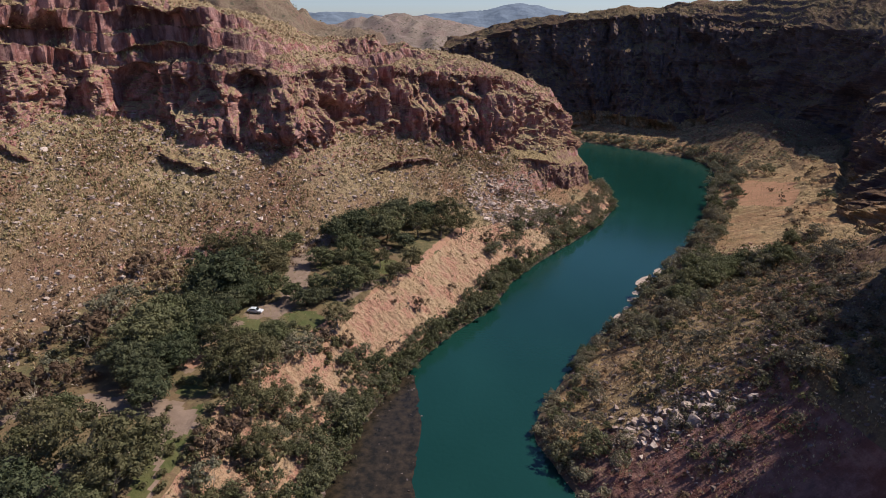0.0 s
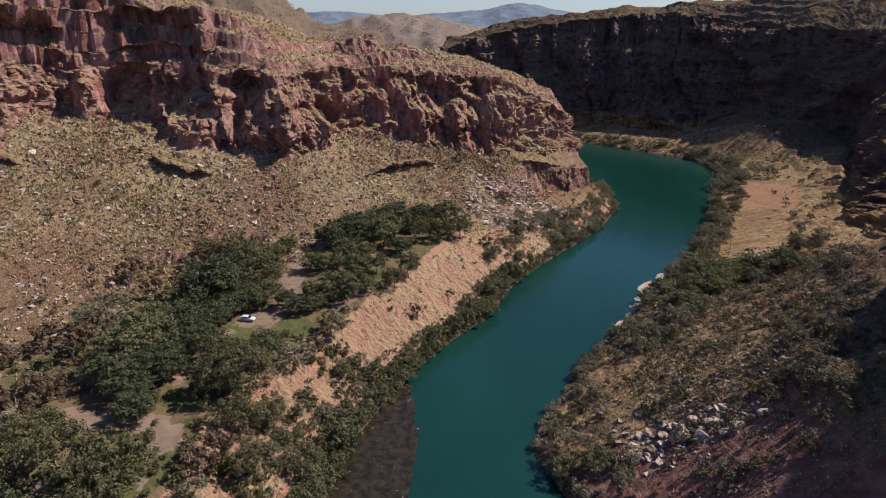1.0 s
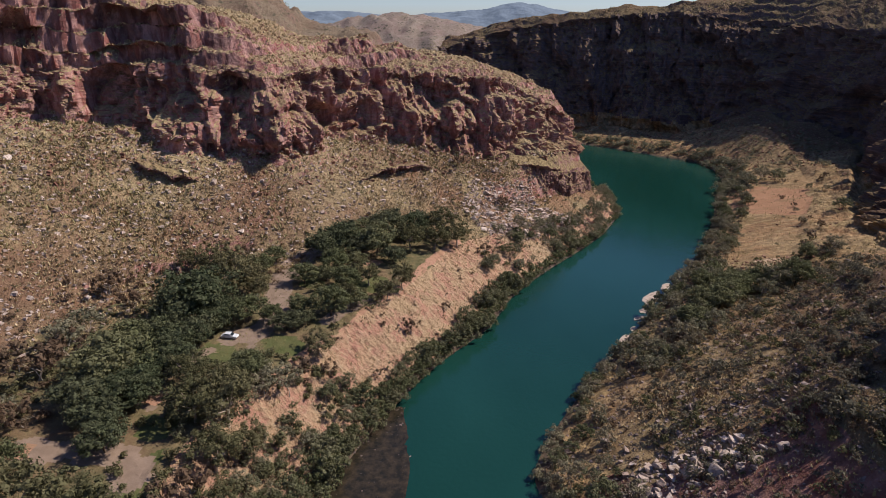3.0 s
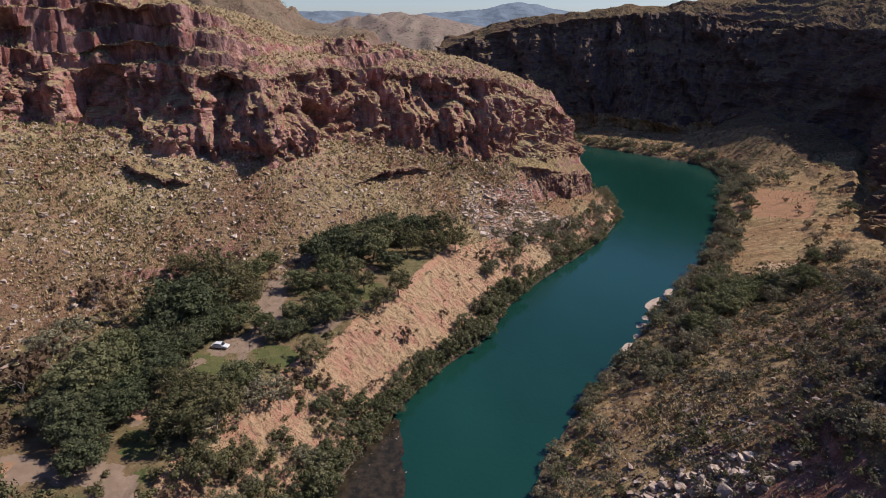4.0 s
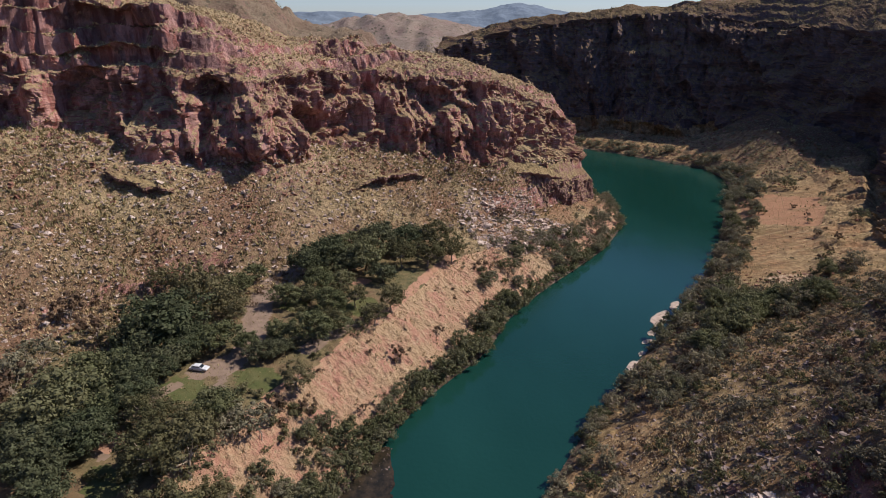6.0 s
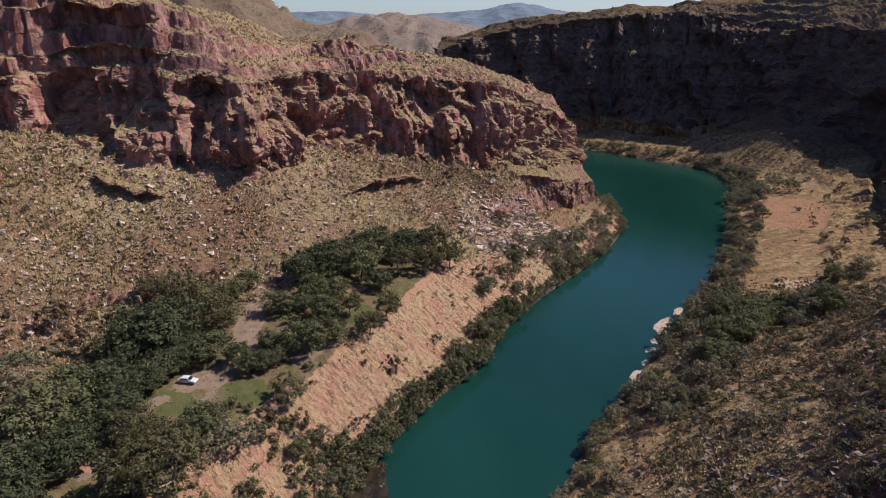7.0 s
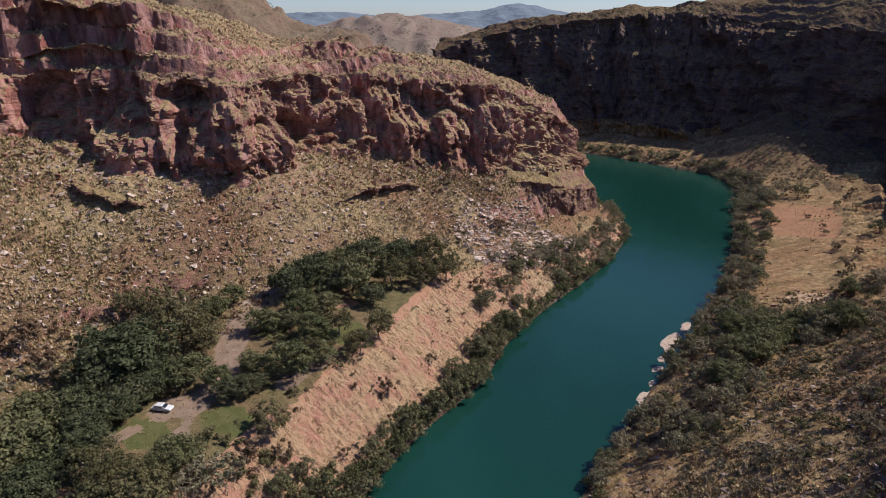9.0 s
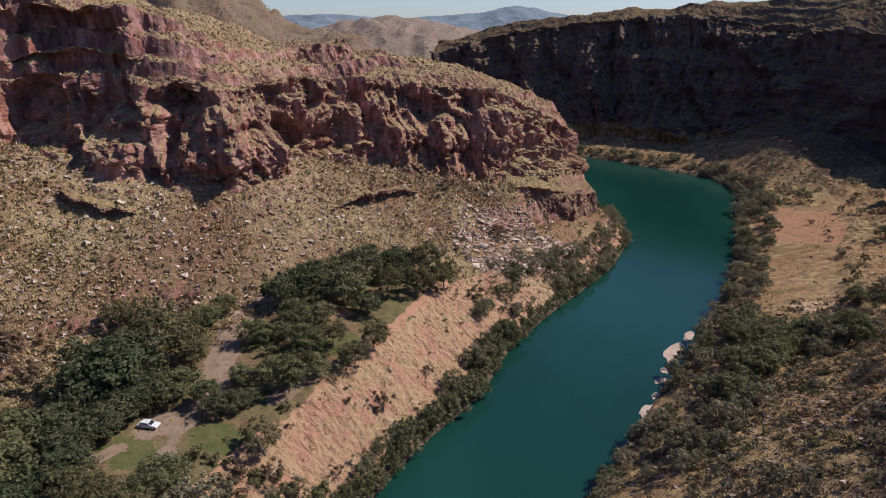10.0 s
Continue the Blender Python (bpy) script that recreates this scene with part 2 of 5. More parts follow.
def roughen(g, place, cliff, flat, bank, seed, knobs=(), tiers=1.0, hummock=1.6, force=1.0, forms=(), fluted=1.0, upper=0.0):
    """Relief on a lofted hillside: gullies and ledges on the cliff rows, hummocks on the slopes, little on the flats."""
    n, k = g.shape[:2]
    p = g.reshape(-1, 3)
    nrm = grid_normals(g).reshape(-1, 3)
    if nrm[:, 2].mean() < 0:
        nrm = -nrm
    w = np.tile(place, n)
    wc, wf, wb = np.maximum(bell(w, *cliff, 0.12), upper * bell(w, cliff[1], cliff[1] + 0.9, 0.12)), bell(w, *flat, 0.2), bell(w, *bank, 0.15)
    ws = np.clip(1 - wf - wb, 0, 1) * np.clip((w - bank[0]) / 0.2, 0, 1)
    out = nrm.copy()
    out[:, 2] *= 0.25
    out /= np.linalg.norm(out, axis=1, keepdims=True) + 1e-9
    # buttresses and clefts that run up the face, blocks, and ledges that follow the beds
    warp = p + 3.0 * np.stack([value_noise(p, 0.06, seed + 50), value_noise(p, 0.06, seed + 51), 0 * p[:, 0]], 1)
    big = value_noise(warp, (0.042, 0.042, 0.010), seed, 2)
    face = ((p[:, 0] + 0.55 * p[:, 1] + 0.12 * p[:, 2]) / 27 + 0.55 * value_noise(p, (0.035, 0.035, 0.02), seed + 2, 2)) % 1.0
    buttress = np.where(face < 0.2, face / 0.2, (1 - face) / 0.8) - 0.5
    small = ((p[:, 0] + 0.45 * p[:, 1] - 0.2 * p[:, 2]) / 8.5 + 0.8 * value_noise(p, (0.07, 0.07, 0.05), seed + 62, 2)) % 1.0
    small_buttress = np.where(small < 0.15, small / 0.15, (1 - small) / 0.85) - 0.5
    cleft = 1 - np.abs(value_noise(warp, (0.10, 0.10, 0.006), seed + 3, 2))
    joint = 1 - np.abs(value_noise(warp, (0.24, 0.24, 0.012), seed + 4, 2))
    alcove = np.clip(value_noise(p, (0.055, 0.055, 0.05), seed + 5, 2) - 0.2, 0, 0.6)
    block = np.round(value_noise(warp, (0.22, 0.22, 0.12), seed + 6) * 3) / 3
    chip = np.round(value_noise(warp, (0.5, 0.5, 0.3), seed + 63) * 2.5) / 2.5
    bed = p[:, 2] + 4.0 * value_noise(p, 0.022, seed + 8, 2)
    bed = bed + 1.6 * value_noise(p, 0.10, seed + 7, 2)
    ledge = np.clip(value_noise(np.stack([p[:, 0] * 0.012, p[:, 1] * 0.012, bed * 0.22], 1), 1.0, seed + 8, 2), -1, 1)
    cl = 3.6 * big + fluted * 6.5 * buttress - 4.0 * alcove + 1.9 * small_buttress + 0.9 * chip + 0.5 * value_noise(p, 0.95, seed + 64, 2) - 2.4 * cleft ** 5 - 0.9 * joint ** 4 + 1.8 * block + 1.9 * ledge + 1.2 * value_noise(p, 0.45, seed + 9, 3)
    shaped = np.zeros(len(p))
    for x, y, z, half, high, depth in forms:
        # rounded buttresses (+) and hollows with a crisp lip (-) that stand out of the face
        d = np.hypot(np.hypot(warp[:, 0] - x, (warp[:, 1] - y) * 0.5) / half, (p[:, 2] + 1.2 * value_noise(p, 0.16, seed + 60, 2) - z) / high)
        shaped += depth * (np.clip(1.15 - d * d, 0, 1) ** 0.6 if depth > 0 else np.clip((1.1 - d) * 2.6, 0, 1))
    p = p + out * (force * wc * cl + np.clip((w - cliff[0] + 0.12) / 0.12, 0, 1) * shaped)[:, None]
    # outcropping beds: the slope turns into steps where the rock comes through
    through_rock = np.clip(value_noise(p, (0.022, 0.022, 0.03), seed + 11, 2) * 2.0 - 0.75, 0, 1)
    for x, y, reach in knobs:
        through_rock = np.maximum(through_rock, np.clip(1.6 - np.hypot((p[:, 0] - x) / reach, (p[:, 1] - y) / reach * 1.6), 0, 1))
    through_rock = np.maximum(through_rock * np.clip(ws - wc, 0, 1), bell(w, cliff[1] + 0.1, cliff[1] + 1.3, 0.3) * np.clip(1.6 * value_noise(p, (0.025, 0.025, 0.02), seed + 19, 2) + 0.75, 0, 1) * tiers)
    part_of = (bed / 6.5) % 1.0
    p[:, 2] += through_rock * 6.5 * (np.clip((part_of - 0.5) * 3.5 + 0.5, 0, 1) - part_of)
    rock_rough = through_rock * (1 - wc)
    p += out * (rock_rough * (1.6 * value_noise(warp, (0.07, 0.07, 0.05), seed + 21, 3) + 0.9 * block - 1.6 * joint ** 4 + 0.7 * value_noise(p, 0.5, seed + 22, 3)))[:, None]
    up = ws * (hummock * value_noise(p, 0.035, seed + 12, 3) + 0.75 * value_noise(p, 0.24, seed + 13, 4, 0.6)) * (1 - 0.5 * wc)
    up += wf * (0.35 * value_noise(p, 0.05, seed + 14, 2) + 0.08 * value_noise(p, 0.5, seed + 15, 2))
    rill = np.abs(value_noise(p, (0.3, 0.3, 0.03), seed + 16, 3))
    up += wb * (0.7 * rill - 0.3 + 0.9 * value_noise(p, 0.07, seed + 18, 2) + 0.22 * value_noise(p, 0.8, seed + 17, 2))
    p[:, 2] += up
    return p.reshape(n, k, 3)


# left side: bed, waterline, bank top, foot of the hill, cliff foot, cliff top, shoulder, ridge, back slope
L_WATER = [(-34, 20, 0), (-26, 80, 0), (-20, 115, 0), (-10, 141, 0), (1, 161, 0), (16, 182, 0), (25, 203, 0), (40, 226, 0), (60, 252, 0), (76, 276, 0), (91, 312, 0), (88, 348, 0), (60, 388, 0), (-40, 420, 0)]
L_BANK = [(-62, 20, 13), (-47, 84, 13.5), (-46, 112, 13.5), (-34, 136, 13.5), (-26, 152, 13.5), (-15, 172, 14), (-5, 191, 14), (6, 217, 14), (24, 240, 11), (55, 270, 7), (80, 312, 6), (78, 342, 6), (52, 380, 6), (-42, 412, 6)]
L_FOOT = [(-118, 20, 15), (-112, 90, 15), (-104, 128, 15.5), (-91, 157, 16), (-74, 180, 16), (-52, 200, 16), (-30, 215, 16.5), (-8, 233, 17.5), (14, 249, 18), (40, 276, 13), (70, 310, 10), (72, 336, 12), (45, 372, 14), (-44, 404, 14)]
L_CLIFF = [(-200, 30, 58), (-180, 130, 57), (-160, 195, 57), (-126, 231, 57), (-79, 233, 46), (-54, 241, 42), (-40, 262, 45), (-12, 280, 38), (25, 284, 31), (44, 292, 30), (68, 314, 28), (66, 334, 28), (38, 366, 28), (-46, 398, 30)]
L_TOP = [(-206, 30, 78), (-187, 134, 77), (-166, 202, 75), (-130, 238, 75), (-79, 240, 70), (-54, 249, 69), (-43, 277, 71), (-18, 299, 67), (15, 307, 65), (32, 314, 61), (63, 323, 45), (60, 338, 44), (34, 358, 48), (-48, 392, 50)]
L_SHOULDER = [(-225, 30, 92), (-200, 140, 92), (-171, 205, 91), (-130, 243, 97), (-86, 248, 92), (-62, 266, 82), (-50, 291, 80), (-22, 308, 76), (11, 315, 71), (26, 321, 65), (57, 330, 55), (52, 342, 52), (26, 356, 54), (-52, 386, 56)]
L_RIDGE = [(-300, 30, 130), (-290, 150, 125), (-250, 270, 118), (-180, 310, 108), (-120, 308, 99), (-78, 302, 89), (-54, 312, 82), (-25, 322, 78), (6, 330, 73), (24, 332, 68), (48, 334, 60), (44, 342, 58), (20, 350, 60), (-56, 374, 66)]
L_BED = [(x + 7, y - 4, -2.5) for x, y, z in L_WATER]
LEFT_STEPS = (6, 50, 80, 110, 78, 50, 36)
left, left_place = loft([L_BED, L_WATER, L_BANK, L_FOOT, L_CLIFF, L_TOP, L_SHOULDER, L_RIDGE], 720, LEFT_STEPS)
a, b = 6 + 50, 6 + 50 + 80
left = soften(soften(left, b, 20, 120), a, 6, 12)
CLIFF_FORMS = [(-146, 234, 85, 10, 4.5, -8), (-108, 245, 86, 15, 6, -8), (-108, 242, 77, 22, 1.8, -4), (-116, 240, 65, 9, 8, -6.5), (-74, 241, 67, 6.5, 4.5, -5.5), (-69, 241, 63, 4.5, 6, -3.5), (-75, 239, 56, 3, 8, -4), (2, 288, 58, 9, 5, -6.5), (-17, 284, 68, 7, 3.5, -5),
               (24, 288, 59, 3, 9, -4.5), (-32, 273, 51, 7, 7, -4), (-43, 262, 52, 3, 7, -4), (-99, 238, 60, 3, 9, -4),
               (-89, 236, 53, 10, 11, 5), (-63, 239, 54, 9, 11, 6), (-50, 246, 50, 5, 9, 4), (-10, 281, 48, 7, 9, 4.5), (4, 285, 46, 5, 7, 4), (15, 287, 50, 4, 9, 3), (36, 297, 48, 10, 12, 3), (-128, 234, 64, 4, 8, 4)]
stepped = np.clip((-80 - left[..., 0].reshape(-1)) / 40 + 0.45, 0.4, 1.0)
left = roughen(left, left_place, (4.0, 5.0), (2.05, 2.95), (1.25, 1.95), 1, [(-150, 200, 8)], stepped, 1.6, 1.0, CLIFF_FORMS, 0.9, np.clip((-84 - left[..., 0].reshape(-1)) / 12, 0, 0.35))
bank_west = sheet("riverbank_west", left[:, :a + 1], BANK, "pink eroded earth bank down to the river")
terrace = sheet("terrace", left[:, a:b + 1], TERRACE, "flat campground terrace of earth and patchy grass")
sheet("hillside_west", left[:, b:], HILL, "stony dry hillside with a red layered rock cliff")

R_WATER = [(38, 20, 0), (31, 80, 0), (24, 104, 0), (21, 117, 0), (29, 134, 0), (42, 154, 0), (57, 176, 0), (67, 189, 0), (93, 226, 0), (119, 269, 0), (143, 318, 0), (168, 370, 0), (173, 411, 0), (151, 441, 0), (121, 474, 0), (100, 490, 0), (40, 520, 0), (-60, 545, 0)]
R_BANK = [(46, 20, 6), (40, 82, 7), (38, 104, 6), (35, 120, 4.5), (42, 137, 4.5), (53, 157, 4.5), (67, 178, 5), (80, 190, 5), (104, 224, 5), (131, 266, 5), (156, 314, 6), (180, 366, 7), (184, 410, 7), (162, 450, 6), (130, 484, 5), (104, 502, 5), (42, 532, 5), (-60, 556, 5)]
R_FLAT = [(70, 20, 26), (66, 88, 26), (68, 106, 23), (72, 126, 20), (85, 145, 19), (95, 165, 15), (108, 186, 11), (121, 207, 9), (142, 238, 9), (158, 264, 9.5), (184, 304, 11), (203, 352, 14), (208, 419, 25), (176, 462, 9), (138, 492, 7), (110, 508, 6), (45, 540, 6), (-60, 564, 6)]
R_CLIFF = [(110, 30, 55), (105, 95, 48), (112, 116, 42), (118, 138, 38), (130, 160, 35), (148, 184, 28), (158, 208, 18), (166, 233, 15), (174, 257, 14), (198, 297, 15), (215, 326, 16), (246, 374, 21), (226, 441, 31), (192, 476, 13), (148, 502, 9), (115, 515, 8), (46, 546, 8), (-60, 568, 8)]
R_TOP = [(118, 32, 106), (112, 98, 83), (119, 119, 74), (126, 141, 60), (138, 163, 50), (166, 186, 40), (176, 210, 31), (183, 236, 28), (190, 258, 32), (211, 297, 38), (234, 327, 38), (258, 384, 77), (241, 466, 85), (206, 511, 91), (160, 537, 93), (121, 551, 90), (48, 577, 79), (-60, 576, 52)]
R_RIM = [(150, 40, 128), (150, 106, 100), (170, 126, 92), (182, 150, 82), (197, 172, 74), (212, 198, 72), (230, 222, 70), (250, 245, 68), (275, 275, 70), (300, 312, 78), (318, 350, 90), (308, 410, 108), (261, 492, 109), (214, 528, 103), (165, 552, 100), (122, 566, 97), (46, 597, 87), (-40, 610, 60)]
R_BACK = [(x + 90, y + 40, z + 6) for x, y, z in R_RIM]
R_BED = [(x - 7, y + 4, -2.5) for x, y, z in R_WATER]
RIGHT_STEPS = (6, 18, 56, 70, 56, 50, 10)
right, right_place = loft([R_BED, R_WATER, R_BANK, R_FLAT, R_CLIFF, R_TOP, R_RIM, R_BACK], 720, RIGHT_STEPS)
c = 6 + 18 + 56
right = soften(right, c, 20, 120)
right = roughen(right, right_place, (4.0, 5.0), (2.05, 2.9), (1.35, 1.95), 31, (), 0.3, 3.4, 1.3)
flat_east = sheet("river_flat_east", right[:, :c + 1], FLAT, "dry grassy river flat and stony bank")
gorge_wall = sheet("gorge_wall_east", right[:698, c:], SHADE_TINTED_HILL, "rocky gorge wall in shadow, coloured darker for the shade")

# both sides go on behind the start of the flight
for name, side, material in (("hillside_west_behind", left[:1], HILL), ("gorge_wall_east_behind", right[:1], SHADE_TINTED_HILL)):
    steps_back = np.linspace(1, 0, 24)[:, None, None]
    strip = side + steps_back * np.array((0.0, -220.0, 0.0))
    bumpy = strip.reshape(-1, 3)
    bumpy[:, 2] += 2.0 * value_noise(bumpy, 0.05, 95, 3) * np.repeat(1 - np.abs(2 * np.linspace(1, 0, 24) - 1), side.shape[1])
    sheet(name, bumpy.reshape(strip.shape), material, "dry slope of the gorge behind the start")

# river and the ground out to the horizon
water_me = bpy.data.meshes.new("water")
water_me.from_pydata([(-400, -205, 0), (420, -205, 0), (420, 640, 0), (-400, 640, 0)], [], [(0, 1, 2, 3)])
water_me.materials.append(WATER)
tagged(new("water", water_me), "smooth dark green river water", "river", kind="structure")
ground_me = bpy.data.meshes.new("ground")
ground_me.from_pydata([(-4800, -2000, -4), (4800, -2000, -4), (4800, 4800, -4), (-4800, 4800, -4)], [], [(0, 1, 2, 3)])
ground_me.materials.append(FLAT)
tagged(new("ground", ground_me), "dry plain that reaches the horizon", "ground", kind="structure")


def far_hill(name, x, y, spread, depth, top, crest, material, label, seed, count=160):
    """A long hill: crest(u) gives its relative height for u in -1..1 across the view."""
    u = np.linspace(-1, 1, count)
    v = np.linspace(-1, 1, 60)
    uu, vv = np.meshgrid(u, v, indexing="ij")
    g = np.stack([x + uu * spread, y + vv * depth, np.zeros_like(uu)], -1)
    prof = np.array([crest(t) for t in u])[:, None]
    g[..., 2] = top * prof * np.clip(1 - vv ** 2, 0, 1) ** 0.8
    p = g.reshape(-1, 3)
    h = g[..., 2].reshape(-1) / top
    p[:, 2] += (0.06 * top * value_noise(p, 5.0 / spread, seed, 6, 0.6) - 0.08 * top * np.abs(value_noise(p, 12.0 / spread, seed + 4, 2))) * np.clip(h * 2, 0, 1) - 3
    return sheet(name, p.reshape(g.shape), material, label, True)


def painted_haze_material(name, colour, glow):
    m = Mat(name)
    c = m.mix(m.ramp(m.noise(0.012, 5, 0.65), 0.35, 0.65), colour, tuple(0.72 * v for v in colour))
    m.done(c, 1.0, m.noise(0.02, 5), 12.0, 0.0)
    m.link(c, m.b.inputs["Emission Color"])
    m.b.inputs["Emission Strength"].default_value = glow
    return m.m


# haze over the far range is painted: bluish colour plus a faint glow
FAR = painted_haze_material("far_range_painted_haze", (0.15, 0.185, 0.225), 0.22)
# middle hill: soil and rock colours lightened and greyed to imitate haze
MID = hill_material("haze_tinted_middle_hill", (0.36, 0.27, 0.235), (0.38, 0.31, 0.255), (0.28, 0.205, 0.185), (0.33, 0.25, 0.225), 0.45, 0.62, 0.16)
BACK = hill_material("bare_back_hill", (0.27, 0.19, 0.135), (0.30, 0.235, 0.165), (0.19, 0.11, 0.09), (0.24, 0.15, 0.12), 0.45, 0.62, 0.22)
hump = lambda t, c, w: math.exp(-((t - c) / w) ** 2)
far_hill("far_range", -80, 2700, 1500, 500, 175, lambda t: 0.72 + 0.05 * hump(t, -0.26, 0.07) + 0.25 * hump(t, 0.26, 0.09) + 0.05 * hump(t, 0.12, 0.05), FAR, "flat-topped range on the horizon, blue haze painted in with a faint glow", 70, 300)
far_hill("middle_hill", -60, 980, 330, 260, 106, lambda t: 0.72 + 0.26 * hump(t, 0.0, 0.36), MID, "dry brown hill behind the gorge, coloured paler and greyer for haze", 80)
back_hill = far_hill("back_hill", -240, 470, 230, 130, 122, lambda t: min(1.0, 0.62 + 0.5 * hump(t, 0.25, 0.4)) * min(1.0, max(0.0, (1.0 - t) / 0.16)) ** 0.6, BACK, "bare brown hill behind the cliff", 90)

# lower rock outcrop under the nose of the cliff
O_FOOT = [(30, 282, 20), (38, 281, 15), (50, 285, 11), (64, 299, 8), (77, 316, 5), (76, 330, 5), (66, 342, 6)]
O_LIP = [(32, 284, 29), (39, 284, 28), (51, 288, 26), (64, 301, 21), (75, 317, 18), (74, 329, 18), (64, 339, 18)]
O_CAP = [(32, 290, 32), (40, 291, 31), (52, 296, 30), (62, 308, 29), (66, 319, 28), (66, 328, 28), (60, 332, 28)]
outcrop_grid, outcrop_place = loft([O_FOOT, O_LIP, O_CAP], 170, (48, 24))
outcrop_grid = roughen(outcrop_grid, outcrop_place, (0.0, 0.95), (5, 6), (-8, -7), 57, (), 0.0, 0.5, 0.45)
sheet("lower_outcrop", outcrop_grid, LEDGE, "dark layered rock outcrop above the river")


# ---------------------------------------------------------------- tracks and lawns on the terrace
def track_material():
    m = Mat("packed_dirt_track")
    grain, fine = m.noise(0.4, 4), m.noise(3, 4, 0.7)
    c = m.mix(m.ramp(grain, 0.35, 0.65), (0.26, 0.19, 0.142), (0.195, 0.142, 0.104))
    return m.done(m.mix(m.ramp(fine, 0.3, 0.7, 0.35, 0.0), c, (0.15, 0.09, 0.06)), 0.95, fine, 0.08, 0.1)


def bare_earth_material(name, a, b):
    m = Mat(name)
    grain, fine = m.noise(0.25, 5), m.noise(2.5, 4, 0.7)
    c = m.mix(m.ramp(grain, 0.35, 0.65), a, b)
    c = m.mix(m.ramp(m.noise(0.1, 4, 0.6, stretch=(0.4, 1.6, 1)), 0.55, 0.68, 0.0, 0.6), c, (0.20, 0.14, 0.07))
    return m.done(m.mix(m.ramp(fine, 0.3, 0.7, 0.4, 0.0), c, (0.14, 0.08, 0.045)), 0.95, fine, 0.15, 0.1)


def lawn_material():
    m = Mat("watered_lawn")
    grain, fine = m.noise(0.35, 4), m.noise(4, 4, 0.7)
    c = m.mix(m.ramp(grain, 0.35, 0.65), (0.082, 0.092, 0.034), (0.120, 0.112, 0.048))
    return m.done(m.mix(m.ramp(fine, 0.3, 0.7, 0.4, 0.0), c, (0.04, 0.05, 0.015)), 0.95, fine, 0.12, 0.1)


def distance_to_path(p, path):
    best = np.full(len(p), 1e9)
    for (ax, ay), (bx, by) in zip(path, path[1:]):
        d = np.array((bx - ax, by - ay), float)
        q = p[:, :2] - (ax, ay)
        t = np.clip(q @ d / (d @ d), 0, 1)
        best = np.minimum(best, np.linalg.norm(q - t[:, None] * d, axis=1))
    return best


TRACKS = [([(-42, 206), (-46, 193), (-46, 180), (-44, 167), (-43, 157), (-46, 151), (-50, 150)], 3.7), ([(-46, 151), (-44, 142), (-41, 136), (-37, 130)], 1.8),
          ([(-58, 121), (-61, 128), (-58, 134), (-54, 143)], 1.7),
          ([(-75, 106), (-66, 107), (-57, 107), (-54, 103), (-52, 100)], 3.4), ([(-88, 99), (-83, 106)], 1.3), ([(-70, 78), (-67, 88)], 1.2), ([(-28, 160), (-20, 172)], 2.0)]
RUTS = [([(-49, 76), (-50, 86), (-53, 95), (-52, 101)], 0.5)]
LAWNS = [(-38, 147, 6, 5), (-52, 142, 5, 5), (-18, 183, 5, 6), (-26, 179, 6, 4), (-37, 181, 4, 3), (-54, 114, 4, 4), (-51, 92, 2.6, 14), (-56, 116, 3, 3)]
RIM_TRAIL = [(-38, 127), (-35, 134), (-28.5, 148), (-22.5, 157), (-17.5, 169), (-8.5, 185), (-1, 205), (8, 222)]
BARE = [(-23, 198, 5, 2.6), (-75, 106, 2.4, 2.2), (-58, 124, 2.5, 3)]
me = terrace.data
me.materials.append(track_material())
me.materials.append(lawn_material())
centres = np.zeros(len(me.polygons) * 3)
me.polygons.foreach_get("center", centres)
centres = centres.reshape(-1, 3)
wobble = value_noise(centres, 0.25, 5, 3)
kind_of = np.zeros(len(centres), np.int32)
for x, y, rx, ry in LAWNS:
    kind_of[np.hypot((centres[:, 0] - x) / rx, (centres[:, 1] - y) / ry) + 0.3 * wobble < 1] = 2
for path, wide in TRACKS:
    kind_of[distance_to_path(centres, path) + 1.3 * wobble < wide] = 1
for path, wide in RUTS:
    kind_of[distance_to_path(centres, path) + 0.3 * wobble < wide] = 1
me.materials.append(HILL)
me.materials.append(bare_earth_material("bare_pink_earth", (0.40, 0.22, 0.155), (0.36, 0.21, 0.13)))
kind_of[distance_to_path(centres, RIM_TRAIL) + 0.8 * wobble < 1.5] = 4
for x, y, rx, ry in BARE:
    kind_of[np.hypot((centres[:, 0] - x) / rx, (centres[:, 1] - y) / ry) + 0.3 * wobble < 1] = 4
kind_of[(centres[:, 1] - 0.25 * centres[:, 0] + 4 * wobble > 226)] = 3
me.polygons.foreach_set("material_index", kind_of)


# bare red rock on the near end of the east bank
me = flat_east.data
me.materials.append(ROCKY)
centres = np.zeros(len(me.polygons) * 3)
me.polygons.foreach_get("center", centres)
centres = centres.reshape(-1, 3)
wobble = value_noise(centres, 0.12, 6, 3)
me.materials.append(bare_earth_material("pale_river_sand", (0.50, 0.37, 0.25), (0.42, 0.29, 0.18)))
me.materials.append(bare_earth_material("orange_clay", (0.36, 0.20, 0.115), (0.30, 0.16, 0.09)))
kind_of = (centres[:, 1] + 6 * wobble < 108).astype(np.int32)
kind_of[np.hypot((centres[:, 0] - 162) / 20, (centres[:, 1] - 298) / 30) + 0.35 * wobble < 1] = 3
kind_of[np.hypot((centres[:, 0] - 119) / 9, (centres[:, 1] - 217) / 5) + 0.35 * wobble < 1] = 2
me.polygons.foreach_set("material_index", kind_of)


